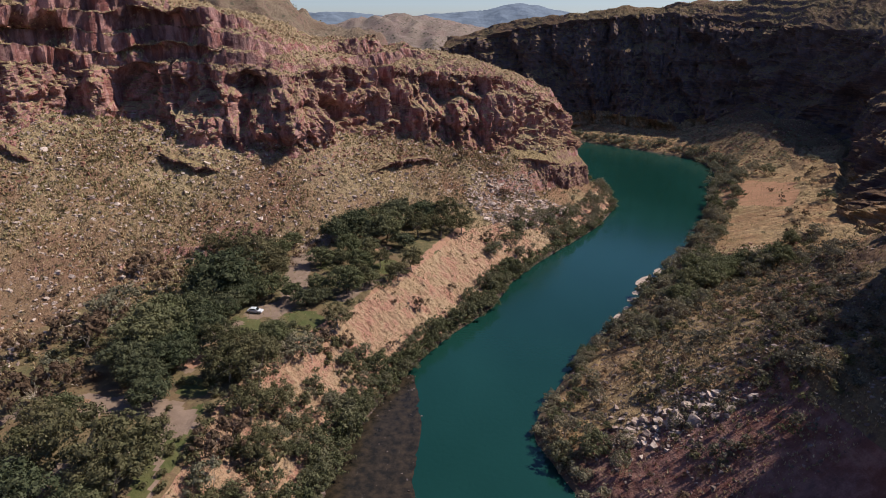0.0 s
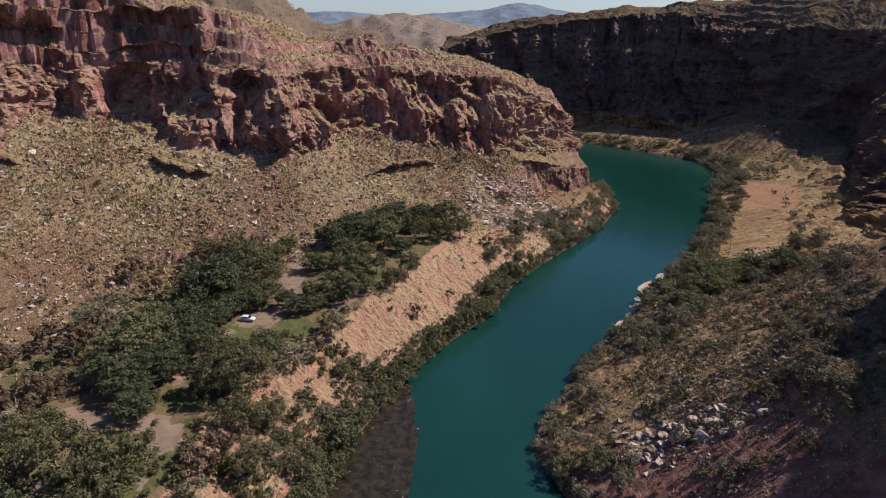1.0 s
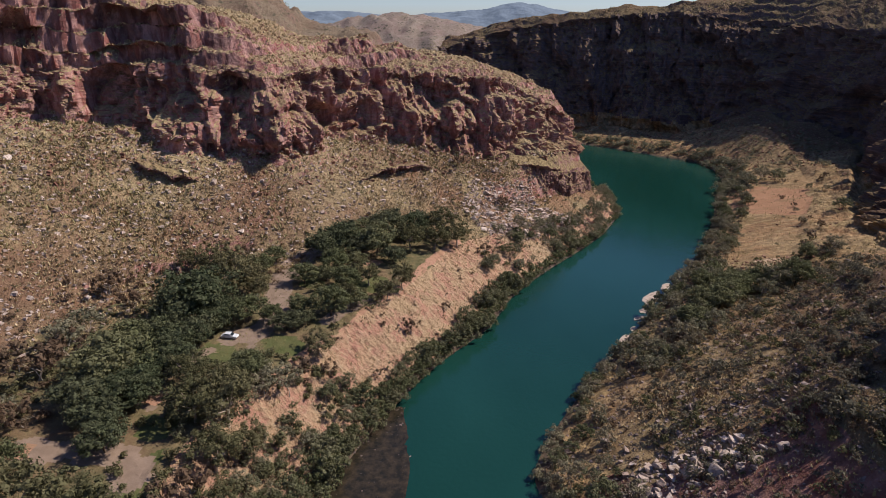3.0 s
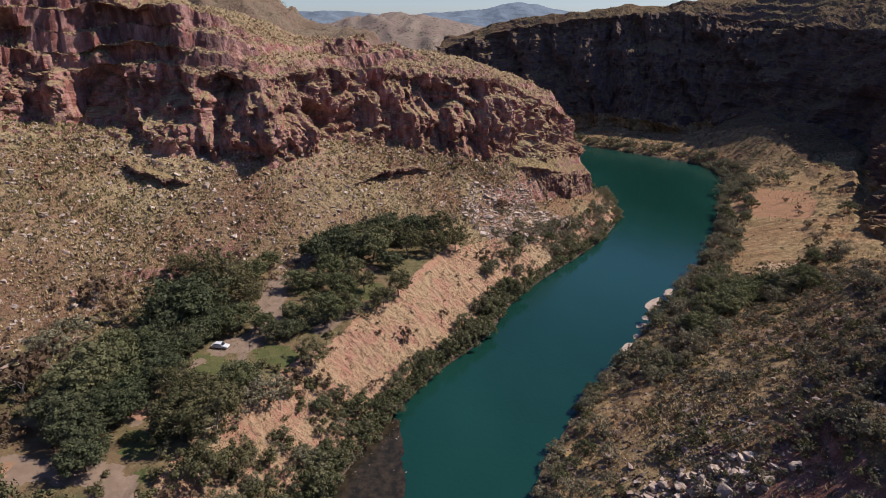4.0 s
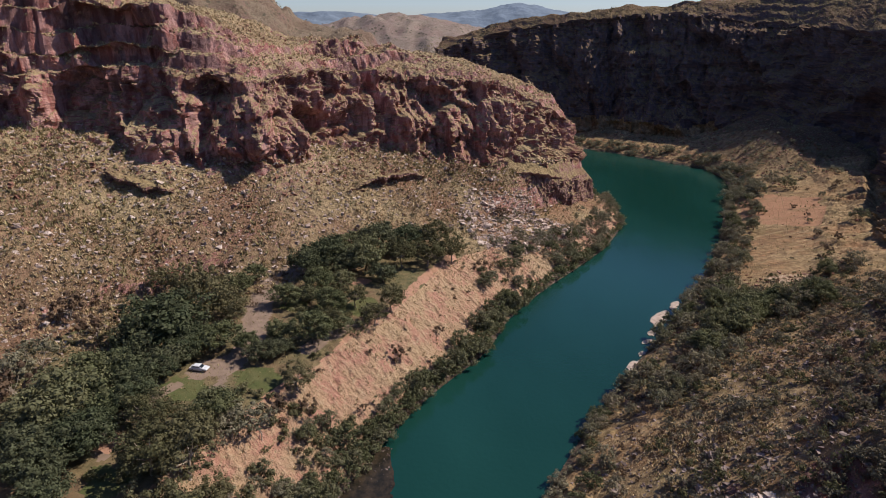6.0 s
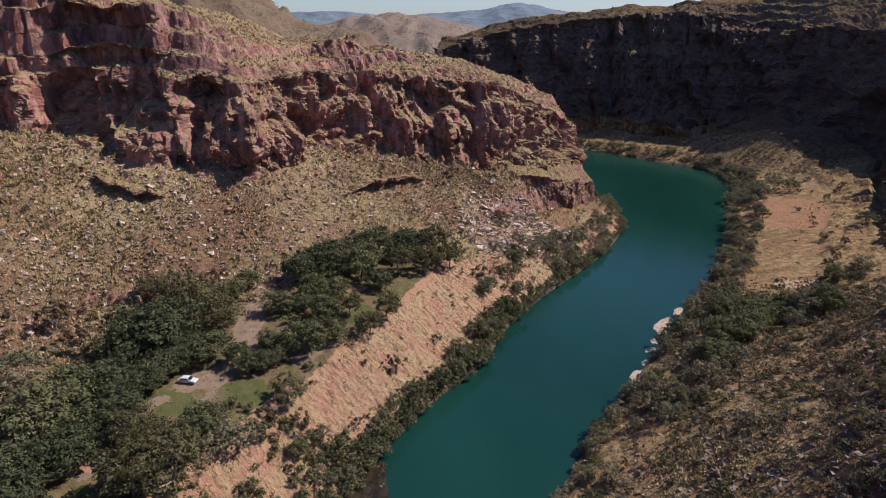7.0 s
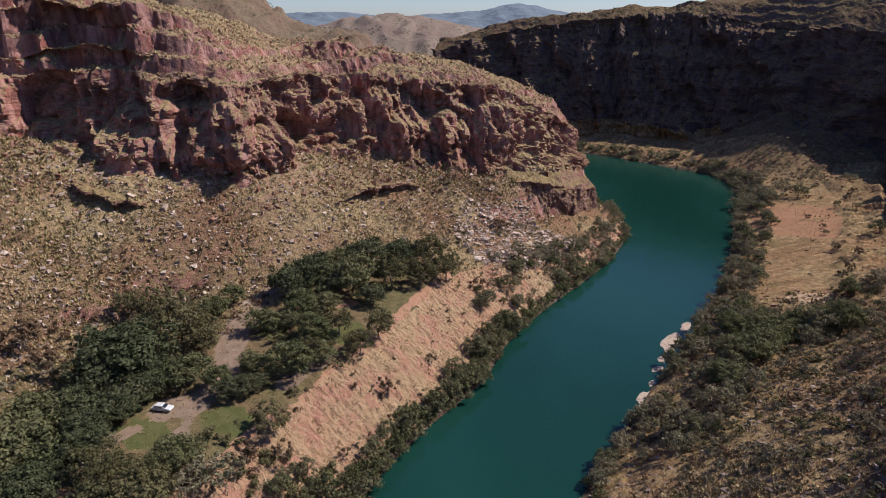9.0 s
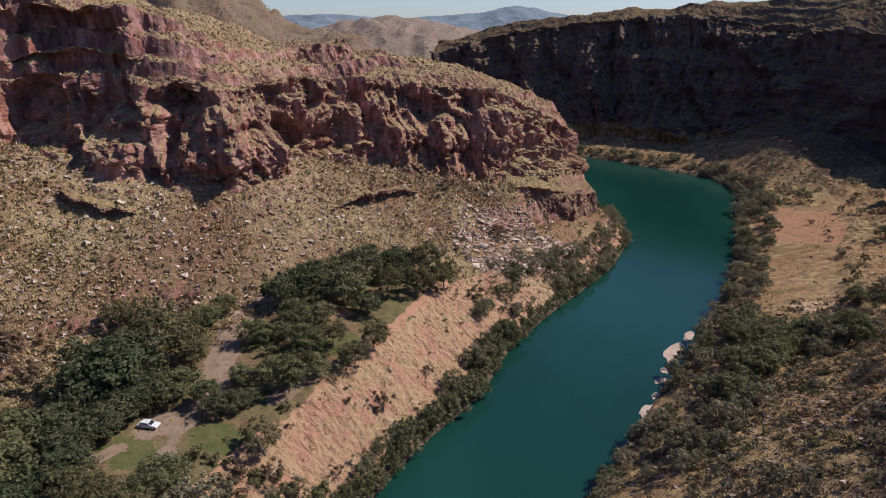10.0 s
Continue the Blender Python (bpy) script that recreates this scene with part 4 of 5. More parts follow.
STRAW = straw_material("dry_spinifex", (0.29, 0.20, 0.105), (0.54, 0.42, 0.25))
GREENISH = straw_material("olive_spinifex", (0.19, 0.155, 0.07), (0.36, 0.30, 0.15))
PALE_STONE = stone_material("pale_weathered_stone", (0.21, 0.14, 0.105), (0.43, 0.34, 0.275))
LIGHT_STONE = stone_material("light_slide_rock", (0.28, 0.20, 0.16), (0.56, 0.45, 0.375))
RED_STONE = stone_material("red_brown_stone", (0.17, 0.075, 0.05), (0.34, 0.20, 0.14))
DARK_STONE = stone_material("dark_river_stone", (0.10, 0.07, 0.06), (0.30, 0.23, 0.195))

on_field = lambda p: (p[:, 0] > 110) & (p[:, 1] + 12 * value_noise(p, 0.05, 21, 2) > 214) & (p[:, 1] + 12 * value_noise(p, 0.05, 22, 2) < 345) & (p[:, 2] < 15)
rs = lambda n, lo, hi: lo + (hi - lo) * rng.random(n) ** 2.2
at = spots(left, left_place, 2.75, 4.02, 0.05, 0.72, 24000, rng, 0.55, lambda p: np.clip(0.45 + 1.1 * value_noise(p, 0.035, 76, 3), 0.06, 1))
tufts("dry_grass", at, rs(len(at), 0.4, 1.3), STRAW, "straw coloured spinifex tussocks over the hillside", 6, 1.1)
at = spots(left, left_place, 2.75, 4.05, 0.05, 0.72, 6500, rng, 0.55, lambda p: np.clip(value_noise(p, 0.03, 77, 2) + 0.15, 0.02, 1))
tufts("olive_grass", at, rs(len(at), 0.6, 1.7), GREENISH, "olive green spinifex tussocks on the hillside")
at = spots(left, left_place, 4.9, 7.0, 0.05, 0.80, 15000, rng, 0.5)
tufts("upper_grass", at, rs(len(at), 0.5, 1.5), STRAW, "straw tussocks on the ground above the cliff")
at = spots(left, left_place, 1.2, 2.0, 0.05, 0.62, 3200, rng, 0.3)
tufts("bank_grass", at, rs(len(at), 0.3, 0.9), STRAW, "dry grass clinging to the eroded bank")
at = spots(left, left_place, 2.0, 2.9, 0.05, 0.62, 3500, rng, 0.5, lambda p: value_noise(p, 0.08, 88, 2) > 0.1)
tufts("terrace_grass", at, rs(len(at), 0.2, 0.6), GREENISH, "rough grass on the terrace")
at = spots(right, right_place, 1.3, 3.2, 0.05, 0.66, 14000, rng, 0.5, lambda p: np.where((p[:, 0] > 118) & (p[:, 1] > 205), 0.25, 1.0))
tufts("flat_grass", at, rs(len(at), 0.2, 0.65), STRAW, "dry straw grass on the river flat")
at = spots(right, right_place, 2.2, 4.0, 0.05, 0.98, 13000, rng, 0.4, lambda p: np.where(on_field(p), 0.15, 1.0))
tufts("slope_grass", at, rs(len(at), 0.3, 0.9), GREENISH, "dull spinifex on the shaded slope")
at = spots(right, right_place, 4.9, 6.2, 0.3, 0.98, 5000, rng, 0.4)
tufts("rim_grass", at, rs(len(at), 0.6, 1.8), GREENISH, "tussocks and low scrub along the gorge rim")

at = spots(left, left_place, 2.85, 4.05, 0.05, 0.72, 9000, rng, 0.5)
stones("scree", at, rs(len(at), 0.25, 1.7), LIGHT_STONE, "pale loose stones scattered over the hillside")
at = spots(left, left_place, 1.6, 3.5, 0.60, 0.70, 1900, rng, 0.3)
stones("slide_rubble", at, rs(len(at), 0.4, 2.2), LIGHT_STONE, "broken pale rubble of the rock slide")
at = spots(left, left_place, 4.8, 6.8, 0.05, 0.80, 4000, rng, 0.4)
stones("upper_scree", at, rs(len(at), 0.3, 1.6), RED_STONE, "red loose rock above the cliff")
at = spots(left, left_place, 3.6, 4.1, 0.05, 0.80, 1800, rng, 0.4)
stones("cliff_foot_scree", at, rs(len(at), 0.4, 2.0), RED_STONE, "fallen red rock below the cliff")
at = spots(left, left_place, 1.0, 1.1, 0.05, 0.80, 1500, rng, 0.0)
stones("waterline_stones", at, rs(len(at), 0.2, 1.1), DARK_STONE, "dark stones along the water's edge")
at = spots(right, right_place, 1.0, 3.6, 0.05, 0.36, 3200, rng, 0.3)
stones("slope_scree", at, rs(len(at), 0.2, 1.1), DARK_STONE, "grey broken rock on the shaded slope")
at = spots(right, right_place, 1.0, 3.8, 0.4, 0.98, 4500, rng, 0.3, lambda p: np.where(on_field(p), 0.04, 1.0))
stones("far_scree", at, rs(len(at), 0.3, 1.8), RED_STONE, "scattered stones at the foot of the far wall")


# scattered low scrub on the hillsides
def scrub(name, at, size, material, label):
    c, per = at + (0, 0, 0.25), 34
    me = crown_mesh(name, rng, c, size, per, 0.16, material)
    return tagged(new(name, me), label, "scrub", kind="stuff")


def thicket(name, at, radius, material, label, clumps=5, per=24):
    """Low spreading bushes, each of several leafy clumps, all in one mesh."""
    c = np.repeat(at, clumps, 0)
    r = np.repeat(radius, clumps)
    c = c + rng.normal(0, 0.42, c.shape) * r[:, None] * (1, 1, 0.45) + np.stack([0 * r, 0 * r, 0.6 * r], 1)
    me = crown_mesh(name, rng, c, 0.45 * r, per, 0.11 * r + 0.06, material)
    return tagged(new(name, me), label, "scrub", kind="stuff")


at = spots(right, right_place, 2.2, 3.6, 0.06, 0.46, 560, rng, 0.3, lambda p: p[:, 1] + 16 * value_noise(p, 0.05, 23, 2) < 210)
thicket("slope_scrub", at, rs(len(at), 0.8, 2.7), SAGE_LEAF, "grey olive scrub over the stony slope")
at = spots(right, right_place, 1.8, 3.6, 0.06, 0.46, 380, rng, 0.3, lambda p: p[:, 1] + 16 * value_noise(p, 0.05, 23, 2) < 210)
thicket("brown_scrub", at, rs(len(at), 0.5, 1.8), DRY_LEAF, "leafless brown scrub over the stony slope")
at = spots(right, right_place, 2.2, 3.4, 0.06, 0.46, 260, rng, 0.3)
thicket("dark_scrub", at, rs(len(at), 0.7, 2.2), GUM_LEAF, "dark green scrub over the stony slope")
at = spots(right, right_place, 1.0, 1.9, 0.60, 0.94, 260, rng)
thicket("far_bank_scrub", at, rs(len(at), 1.5, 4.0), GREY_LEAF, "pale grey green scrub along the far bank", 7, 28)
at = spots(right, right_place, 1.9, 3.4, 0.56, 0.94, 260, rng, 0.0, lambda p: ~on_field(p))
thicket("talus_scrub", at, rs(len(at), 0.7, 2.4), GREY_LEAF, "scattered scrub at the foot of the far wall")
at = spots(left, left_place, 1.1, 3.0, 0.52, 0.66, 60, rng, 0.4)
thicket("slide_scrub", at, rs(len(at), 0.6, 1.8), GREY_LEAF, "olive scrub among the fallen rocks")
at = spots(left, left_place, 1.3, 2.0, 0.06, 0.62, 40, rng, 0.2)
thicket("bank_scrub", at, rs(len(at), 0.4, 1.3), DRY_LEAF, "dry brown scrub on the eroded bank")
at = spots(right, right_place, 0.97, 1.3, 0.06, 0.64, 190, rng, 0.0, clear_of_shelves)
thicket("east_waterside_scrub", at, rs(len(at), 0.9, 2.4), GREY_LEAF, "grey olive scrub hanging over the water", 6, 28)
at = spots(left, left_place, 0.97, 1.13, 0.06, 0.86, 330, rng)
at[:, 2] = np.maximum(at[:, 2], 0)
thicket("west_waterside_scrub", at, 0.9 + 1.4 * rng.random(len(at)), BANK_LEAF, "green scrub hanging over the water", 6, 26)
def off_track(p):
    clear = np.min([distance_to_path(p, path) - wide for path, wide in TRACKS], 0) > 1.2
    for x, y, rx, ry in LAWNS:
        clear &= np.hypot((p[:, 0] - x) / rx, (p[:, 1] - y) / ry) > 1.1
    return clear



at = spots(left, left_place, 2.0, 2.95, 0.06, 0.40, 150, rng, 0.0, off_track)
thicket("terrace_scrub", at, rs(len(at), 0.6, 2.6), GUM_LEAF, "olive scrub between the campground trees", 6, 30)
at = spots(left, left_place, 2.0, 2.95, 0.06, 0.34, 90, rng, 0.0, off_track)
thicket("dark_terrace_scrub", at, rs(len(at), 0.6, 2.2), BANK_LEAF, "dark green scrub between the campground trees", 6, 30)
at = spots(left, left_place, 1.7, 3.2, 0.58, 0.80, 130, rng)
thicket("outcrop_scrub", at, rs(len(at), 0.5, 1.8), GREY_LEAF, "olive scrub round the foot of the outcrop")
at = spots(left, left_place, 1.7, 3.2, 0.56, 0.80, 2600, rng)
tufts("outcrop_grass", at, rs(len(at), 0.3, 1.0), STRAW, "straw grass round the foot of the outcrop")
at = spots(left, left_place, 1.3, 2.2, 0.06, 0.25, 170, rng)
thicket("lower_bank_scrub", at, rs(len(at), 0.8, 2.6), GUM_LEAF, "olive scrub on the near slope of the bank", 7, 36)
at = spots(left, left_place, 2.5, 3.15, 0.05, 0.45, 150, rng, 0.5)
thicket("foot_scrub", at, rs(len(at), 0.7, 2.4), DRY_LEAF, "dry olive brown scrub at the foot of the hill")
at = np.zeros(len(back_hill.data.vertices) * 3)
back_hill.data.vertices.foreach_get("co", at)
at = at.reshape(-1, 3)
at = at[(at[:, 2] > 60) & (at[:, 0] < -40)]
at = at[rng.choice(len(at), 1800)] + rng.normal(0, 1.5, (1800, 3)) * (1, 1, 0.1)
thicket("back_hill_scrub", at, rs(1800, 0.5, 1.9), GREY_LEAF, "scrub dotted over the bare hill", 3, 14)
at = spots(left, left_place, 2.85, 4.05, 0.05, 0.75, 900, rng, 0.5)
scrub("dark_hill_scrub", spots(left, left_place, 2.85, 4.05, 0.05, 0.75, 650, rng, 0.5), 0.6 + 1.1 * rng.random(650) ** 2, BANK_LEAF, "small dark green bushes dotted over the hillside")
scrub("hill_scrub", at, rs(len(at), 0.5, 1.5), GREY_LEAF, "small grey olive bushes dotted over the hillside")
at = spots(left, left_place, 4.9, 6.9, 0.05, 0.85, 420, rng, 0.4)
scrub("clifftop_scrub", at, rs(len(at), 0.5, 1.7), GREY_LEAF, "small bushes on the ground above the cliff")
at = spots(right, right_place, 4.9, 6.3, 0.3, 0.98, 420, rng, 0.3)
scrub("rim_scrub", at, rs(len(at), 0.7, 2.2), GREY_LEAF, "low bushes along the gorge rim")


# ---------------------------------------------------------------- boulders
def boulder_mesh(size, material):
    bm = bmesh.new()
    bmesh.ops.create_icosphere(bm, subdivisions=2, radius=1.0)
    cuts = [(Vector(rng.normal(0, 1, 3)).normalized(), 0.35 + 0.35 * rng.random()) for _ in range(11)]
    for v in bm.verts:
        for n, d in cuts:
            over = v.co.dot(n) - d
            if over > 0:
                v.co -= n * over
        v.co *= 1 + 0.05 * rng.normal()
    me = bpy.data.meshes.new("boulder")
    bm.to_mesh(me)
    bm.free()
    me.materials.append(material)
    return me


BOULDERS = {"pale": [boulder_mesh(1, PALE_STONE) for _ in range(4)], "dark": [boulder_mesh(1, DARK_STONE) for _ in range(3)], "light": [boulder_mesh(1, LIGHT_STONE) for _ in range(4)], "red": [boulder_mesh(1, RED_STONE) for _ in range(3)]}


def boulder(p, r, tone, label, group):
    ms = BOULDERS[tone]
    ob = tagged(new("boulder", ms[rng.integers(len(ms))]), label, "boulder", group)
    ob.location = Vector(p) + Vector((0, 0, 0.15 * r))
    ob.rotation_euler = (rng.normal(0, 0.4), rng.normal(0, 0.4), rng.random() * 6.28)
    ob.scale = (r, r * (0.7 + 0.4 * rng.random()), r * (0.55 + 0.3 * rng.random()))
    return ob


for p in spots(left, left_place, 1.7, 3.6, 0.60, 0.70, 140, rng):
    boulder(p, 0.6 + 2.0 * rng.random() ** 3, "light" if rng.random() < 0.75 else "red", "pale fallen boulder in the rock slide", "rock slide boulders")
for p in spots(left, left_place, 3.0, 4.0, 0.10, 0.65, 90, rng):
    boulder(p, 0.6 + 1.0 * rng.random() ** 2, "light", "pale boulder lying on the dry hillside", "hillside boulders")
for p in spots(right, right_place, 1.5, 2.6, 0.10, 0.22, 50, rng):
    boulder(p, 0.5 + 1.1 * rng.random() ** 2, "dark", "grey angular boulder on the east bank", "east bank boulders")


for x, y, r in ((45, 107, 2.0), (47, 104.5, 2.4), (50, 102, 2.3), (51, 108, 1.6), (43, 109, 1.4), (48.5, 106.5, 1.7), (41, 104, 1.3), (53, 105.5, 1.6), (56, 100, 1.8), (60, 101, 1.9), (46, 110, 1.1)):
    boulder((x, y, ground_z(x, y)), r, "pale", "large pale broken boulder above the east bank", "east bank boulders")


def rock_ledge(line_of, high, seed, label):
    """A bed of rock that juts from the slope: flat broken top, overhanging lip, undercut face."""
    g = along(line_of, 60)
    ahead = np.gradient(g, axis=0)
    ahead /= np.linalg.norm(ahead, axis=1, keepdims=True)
    side = np.stack([ahead[:, 1], -ahead[:, 0], 0 * ahead[:, 0]], 1)
    taper = np.clip(np.minimum(np.linspace(0, 1, 60), np.linspace(1, 0, 60)) * 5, 0.15, 1)[:, None]
    profile = [(-5.0, -1.5), (-3.5, 0.62), (-1.0, 0.85), (0.9, 1.0), (1.7, 0.86), (1.8, 0.62), (0.6, 0.42), (0.3, 0.1), (0.9, -0.15), (0.4, -0.9)]
    rows = []
    for (o0, h0), (o1, h1) in zip(profile, profile[1:]):
        for f in (0.0, 0.34, 0.67):
            o, h = o0 + (o1 - o0) * f, h0 + (h1 - h0) * f
            rows.append(g + side * o * taper + np.array((0, 0, 1.0)) * (h * high * taper))
    g = np.stack(rows, 1)
    q = g.reshape(-1, 3)
    rough = np.round(value_noise(q, (0.35, 0.35, 0.5), seed) * 2) / 2
    q = q + np.repeat(side, len(rows), 0) * (1.4 * rough + 0.6 * value_noise(q, 0.9, seed + 1, 2))[:, None] + (0.55 * value_noise(q, (0.45, 0.45, 0.2), seed + 2, 3))[:, None] * np.array((0, 0, 1.0))
    ob = sheet("rock_ledge", q.reshape(g.shape), LEDGE, label)
    del ob["kind"]
    return tagged(ob, label, "rock", "rock ledges")


def level_line(xs, y_lo, y_hi, z):
    """Points of the hillside at one height."""
    ys = np.linspace(y_lo, y_hi, 60)
    return [(x, min(ys, key=lambda y: abs(ground_z(x, y) - z))) for x in xs]


for line_of, high, seed in (([(-103, 217), (-95, 214.5), (-87, 213.5), (-79, 215)], 3.2, 301), (level_line((-30, -23, -16, -9, -2), 242, 275, 30.5), 3.6, 302), ([(-148, 197), (-140, 196), (-132, 196)], 3.0, 303)):
    rock_ledge([(x, y, ground_z(x, y)) for x, y in line_of], high, seed, "dark jutting bed of layered rock on the hillside")
boulder((-76, 217, ground_z(-76, 217)), 2.3, "pale", "large pale boulder at the end of the ledge", "hillside boulders")
boulder((-70, 212, ground_z(-70, 212)), 1.5, "pale", "pale boulder lying below the ledge", "hillside boulders")


# ---------------------------------------------------------------- shallow riffle by the left bank
def riffle_material():
    m = Mat("shallow_brown_riffle")
    c = m.mix(m.ramp(m.noise(0.5, 5, 0.65), 0.4, 0.65), (0.016, 0.014, 0.010), (0.046, 0.033, 0.020))
    c = m.mix(m.ramp(m.noise(1.1, 4, 0.6, stretch=(1.0, 0.4, 1.0)), 0.68, 0.76, 0.0, 0.7), c, (0.22, 0.19, 0.16))
    return m.done(c, 0.25, m.noise(1.5, 4), 0.06, 0.2)


u = np.linspace(0, 1, 90)
shore = along([(-30, 66, 0), (-24, 90, 0), (-20, 116, 0), (-12, 136, 0), (-8, 141, 0)], 90) + (-3, 0, 0)
edge_line = along([(-3, 66, 0), (-4, 90, 0), (-4.5, 116, 0), (-5.5, 132, 0), (-7.5, 141, 0)], 90)
f = np.linspace(0, 1, 40)[None, :, None]
riffle = shore[:, None] * (1 - f) + edge_line[:, None] * f
flatp = riffle.reshape(-1, 3)
flatp[:, 0] += 1.2 * value_noise(flatp, 0.15, 61, 2) * np.tile(np.linspace(0, 1, 40), 90)
flatp[:, 2] = 0.03 + 0.035 * value_noise(flatp, 0.6, 62, 2) - 0.08 * np.tile(np.clip(np.linspace(0, 1, 40) * 12 - 11, 0, 1), 90)
sheet("riffle", flatp.reshape(riffle.shape), riffle_material(), "shallow brown riffle over stones beside the bank", True)
at = flatp[rng.choice(len(flatp), 160)] + rng.normal(0, 0.3, (160, 3)) * (1, 1, 0)
stones("riffle_stones", at, rs(160, 0.12, 0.6), DARK_STONE, "wet stones breaking the surface of the riffle")


# broken rock strewn over the near east slope
def strewn(name, x, y, spread, count, lo, hi, material, label):
    px, py = x + rng.normal(0, spread, count), y + rng.normal(0, 0.55 * spread, count)
    at = np.array([(a, b, ground_z(a, b)) for a, b in zip(px, py)])
    at = at[(at[:, 2] > 1.5) & (at[:, 0] > 30)]
    stones(name, at, rs(len(at), lo, hi), material, label)


strewn("pale_rubble", 48, 106, 7.0, 300, 0.5, 2.2, LIGHT_STONE, "pale broken rock strewn over the stony slope")
px, py = 56 + rng.normal(0, 6.0, 2600), 129 + rng.normal(0, 4.5, 2600)
at = np.array([(a, b, ground_z(a, b)) for a, b in zip(px, py)])
tufts("straw_patch", at, rs(len(at), 0.3, 0.9), STRAW, "bright straw grass on the open stony bank", 6, 1.1)
strewn("dark_rubble", 62, 116, 13, 420, 0.4, 1.6, DARK_STONE, "dark broken rock strewn over the stony slope")
strewn("slope_rubble", 82, 150, 17, 420, 0.3, 1.3, PALE_STONE, "weathered broken rock strewn below the gorge wall")


# pale rock shelves at the right waterline
def shelf(x, y, long, wide, turn):
    bm = bmesh.new()
    rim = [(long * (0.65 + 0.5 * rng.random()) * math.cos(k * 0.45), wide * (0.75 + 0.45 * rng.random()) * math.sin(k * 0.45)) for k in range(14)]
    low = [bm.verts.new((px, py, -0.6)) for px, py in rim]
    top = [bm.verts.new((px * 0.92, py * 0.92, 0.10 + 0.10 * rng.random())) for px, py in rim]
    mid = bm.verts.new((0, 0, 0.26))
    for k in range(14):
        bm.faces.new((low[k], low[(k + 1) % 14], top[(k + 1) % 14], top[k]))
        bm.faces.new((top[k], top[(k + 1) % 14], mid))
    me = bpy.data.meshes.new("rock_shelf")
    bm.to_mesh(me)
    bm.free()
    me.materials.append(PALE_STONE)
    ob = tagged(new("rock_shelf", me), "flat pale rock shelf at the water's edge", "rock", "rock shelves")
    ob.matrix_world = pose(x, y, 0, 0, 0, turn)


for x, y, l, w, t in SHELVES:
    shelf(x, y, l, w, t)


# ---------------------------------------------------------------- white car on the campground
def paint_material(name, colour, rough, metal=0.0):
    m = Mat(name)
    m.b.inputs["Metallic"].default_value = metal
    c = m.mix(m.ramp(m.noise(3, 4), 0.4, 0.7, 0.0, 0.25), colour, tuple(0.7 * v for v in colour))
    return m.done(c, rough, None, 0.1, 0.5)


WHITE, GLASS, RUBBER, STEEL, RED, LAMP = (paint_material("white_car_paint", (0.58, 0.59, 0.60), 0.3), paint_material("dark_car_glass", (0.02, 0.025, 0.03), 0.08), paint_material("tyre_rubber", (0.03, 0.03, 0.03), 0.8),
                                          paint_material("wheel_rim", (0.5, 0.5, 0.5), 0.35, 0.8), paint_material("tail_lamp", (0.45, 0.02, 0.02), 0.3), paint_material("head_lamp", (0.75, 0.76, 0.78), 0.15))


def slab(profile, half, taper=1.0):
    """A closed side profile (x, z), given thickness across y; taper narrows what lies above the belt line."""
    bm = bmesh.new()
    sides = []
    for s in (-1, 1):
        sides.append([bm.verts.new((x, s * half * (taper if z > 1.0 else 1.0), z)) for x, z in profile])
    n = len(profile)
    for k in range(n):
        bm.faces.new((sides[0][k], sides[0][(k + 1) % n], sides[1][(k + 1) % n], sides[1][k]))
    bm.faces.new(sides[0][::-1])
    bm.faces.new(sides[1])
    bmesh.ops.recalc_face_normals(bm, faces=bm.faces)
    bmesh.ops.bevel(bm, geom=list(bm.edges), offset=0.05, segments=2, affect="EDGES")
    return bm


def box(cx, cy, cz, sx, sy, sz):
    bm = bmesh.new()
    bmesh.ops.create_cube(bm, size=1.0, matrix=Matrix.LocRotScale((cx, cy, cz), None, (sx, sy, sz)))
    bmesh.ops.bevel(bm, geom=list(bm.edges), offset=0.15 * min(sx, sy, sz), segments=1, affect="EDGES")
    return bm


def disc(x, y, z, r, w):
    bm = bmesh.new()
    bmesh.ops.create_cone(bm, cap_ends=True, segments=20, radius1=r, radius2=r, depth=w, matrix=pose(x, y, z, 90, 0, 0))
    bmesh.ops.bevel(bm, geom=[e for e in bm.edges if len(e.link_faces) == 2 and abs(e.calc_face_angle(0)) > 1.0], offset=0.03, segments=1, affect="EDGES")
    return bm


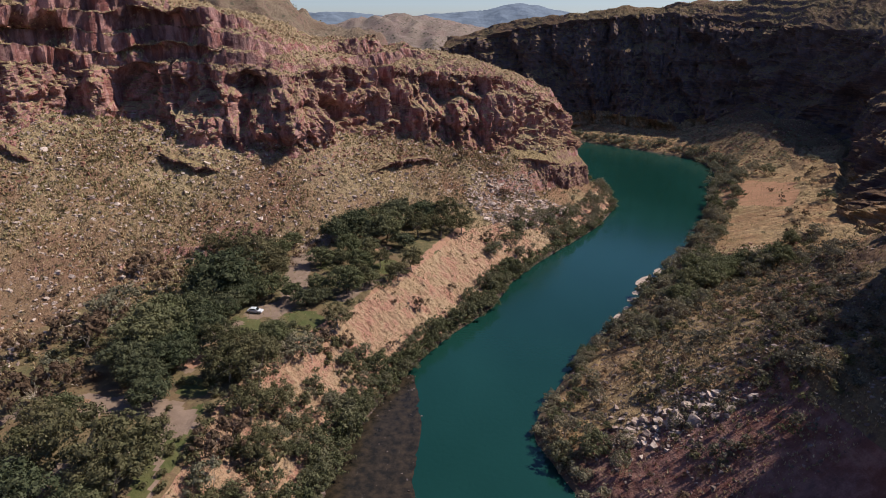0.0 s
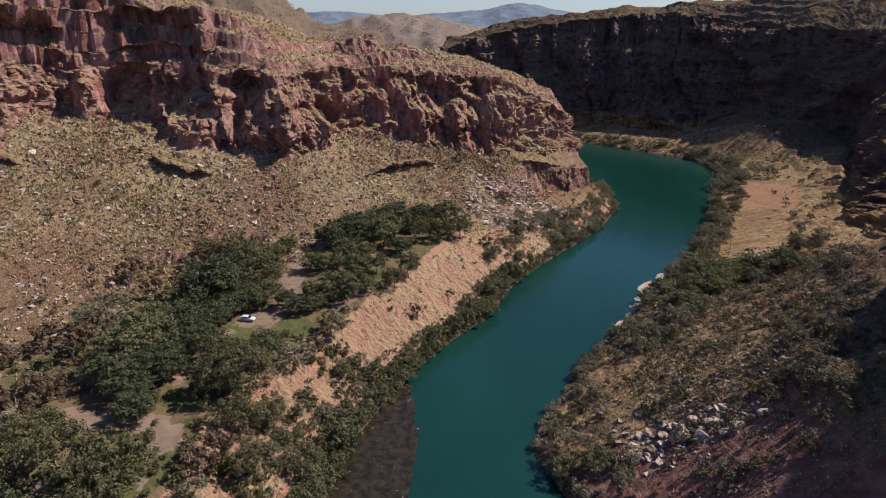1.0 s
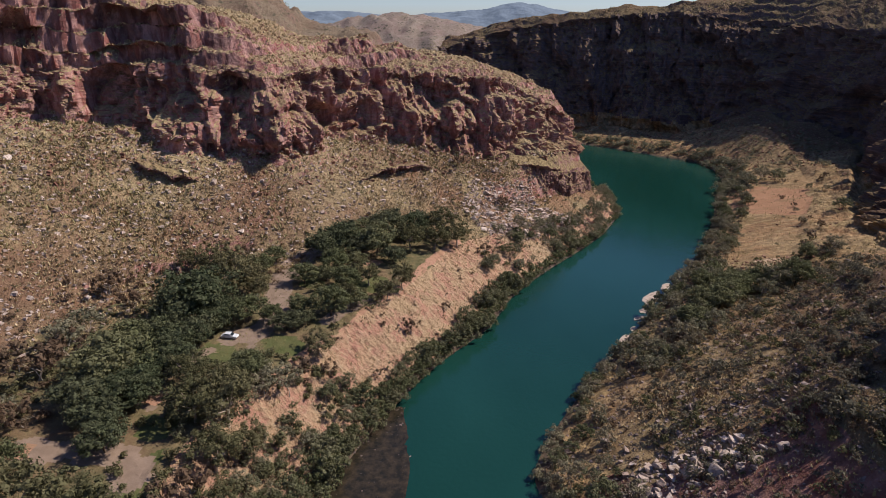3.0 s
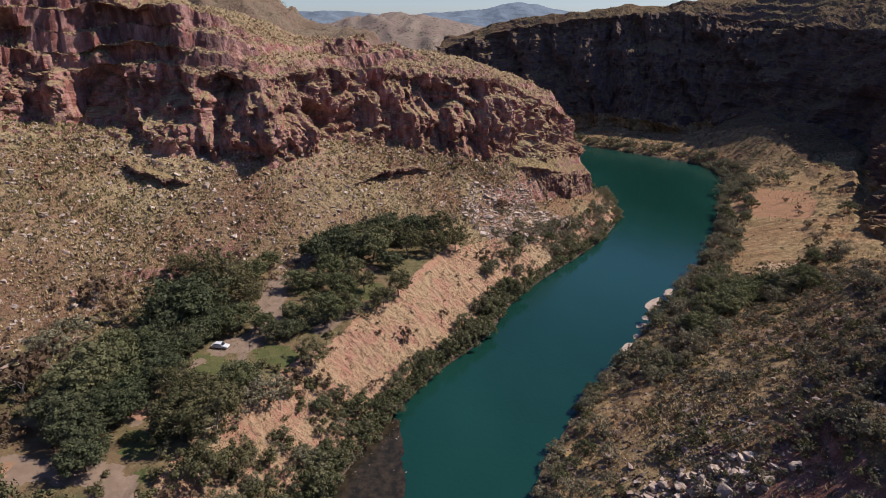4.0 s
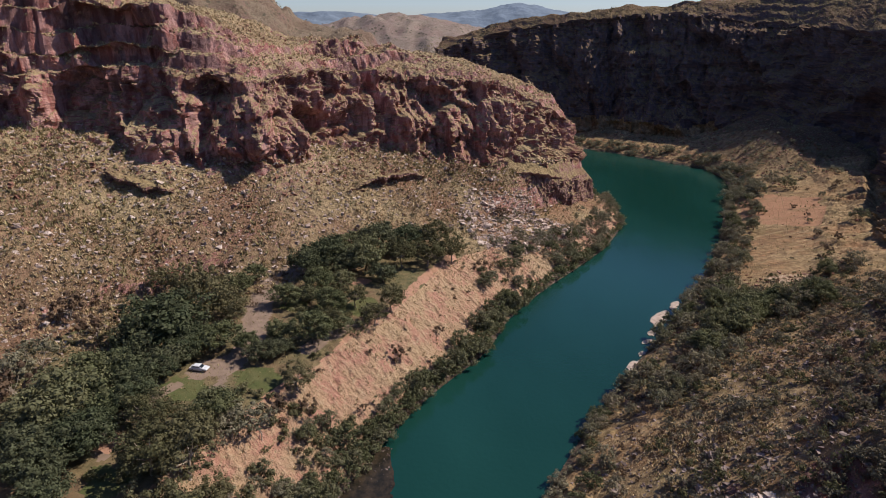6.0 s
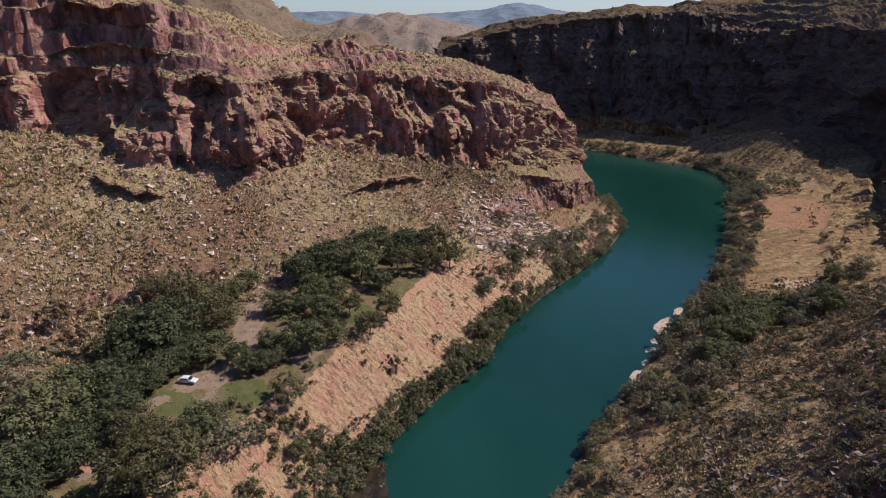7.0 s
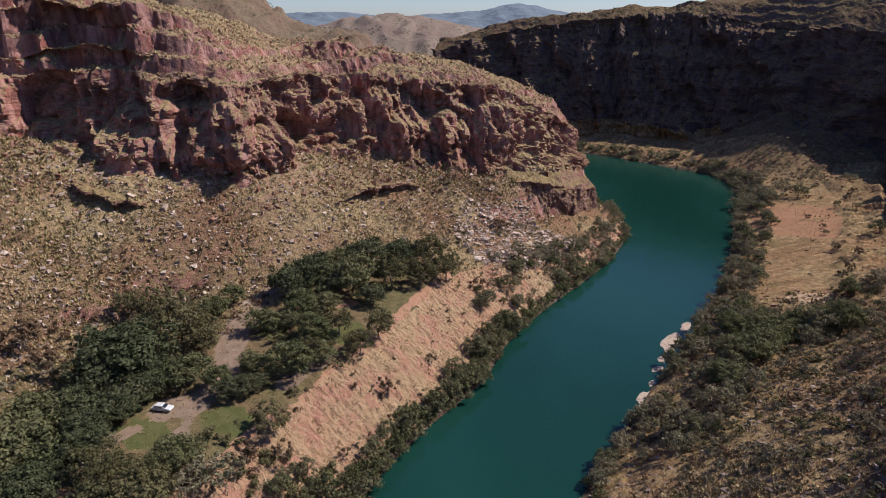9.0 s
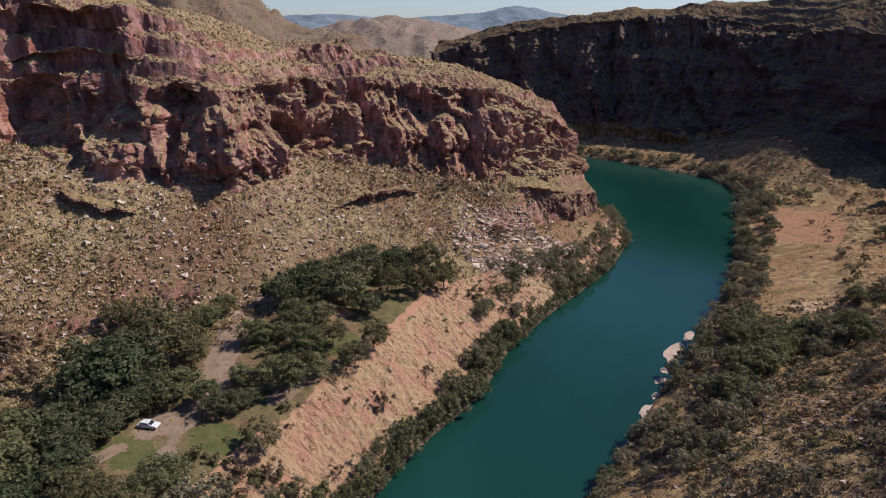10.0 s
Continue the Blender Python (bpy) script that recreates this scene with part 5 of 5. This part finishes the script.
car = tagged(new("car"), "white car parked in the shade of the trees", "car")
part("body", slab([(-2.2, 0.35), (-2.25, 0.9), (-1.3, 0.98), (1.0, 0.98), (2.1, 0.82), (2.25, 0.6), (2.2, 0.35)], 0.88), WHITE, car)
part("roof", slab([(-1.75, 0.99), (-1.35, 1.46), (0.25, 1.5), (1.0, 0.99)], 0.84, 0.85), WHITE, car)
part("windscreen", slab([(0.40, 1.42), (1.02, 1.01), (1.05, 1.03), (0.43, 1.45)], 0.66, 1.0), GLASS, car)
part("rear_window", slab([(-1.78, 1.02), (-1.44, 1.41), (-1.48, 1.43), (-1.81, 1.04)], 0.64, 1.0), GLASS, car)
for s in (-1, 1):
    part("side_window", box(-0.4, s * 0.765, 1.22, 1.5, 0.06, 0.32), GLASS, car)
    part("headlight", box(2.16, s * 0.66, 0.72, 0.14, 0.34, 0.14), LAMP, car)
    part("tail_light", box(-2.24, s * 0.7, 0.78, 0.06, 0.24, 0.2), RED, car)
    for x in (-1.35, 1.35):
        wheel = part("tyre", disc(x, s * 0.80, 0.33, 0.33, 0.22), RUBBER, car)
        part("rim", disc(x, s * 0.895, 0.33, 0.2, 0.05), STEEL, wheel)
car.matrix_world = pose(-51.0, 149.6, ground_z(-51.0, 149.6) + 0.02, 0, 0, -8) @ Matrix.Scale(0.92, 4)


# ---------------------------------------------------------------- fire pit beside the track
pit = tagged(new("fire_pit"), "small ring of stones round dark ash beside the track", "fire pit")
pit_x, pit_y = -39.5, 141.0
for k in range(9):
    ang = k * 2 * math.pi / 9
    bm = bmesh.new()
    bmesh.ops.create_icosphere(bm, subdivisions=1, radius=0.24, matrix=Matrix.LocRotScale((0.8 * math.cos(ang), 0.8 * math.sin(ang), 0.1), Euler((0, 0, ang)), (1.0, 1.25, 0.75)))
    for v in bm.verts:
        v.co *= 1 + 0.06 * rng.normal()
    part("stone", bm, DARK_STONE, pit)
bm = bmesh.new()
bmesh.ops.create_cone(bm, cap_ends=True, segments=18, radius1=0.72, radius2=0.55, depth=0.1, matrix=pose(0, 0, 0.05))
part("ash", bm, paint_material("wet_ash", (0.03, 0.028, 0.026), 0.95), pit, "black ash and charred wood")
pit.matrix_world = pose(pit_x, pit_y, ground_z(pit_x, pit_y))
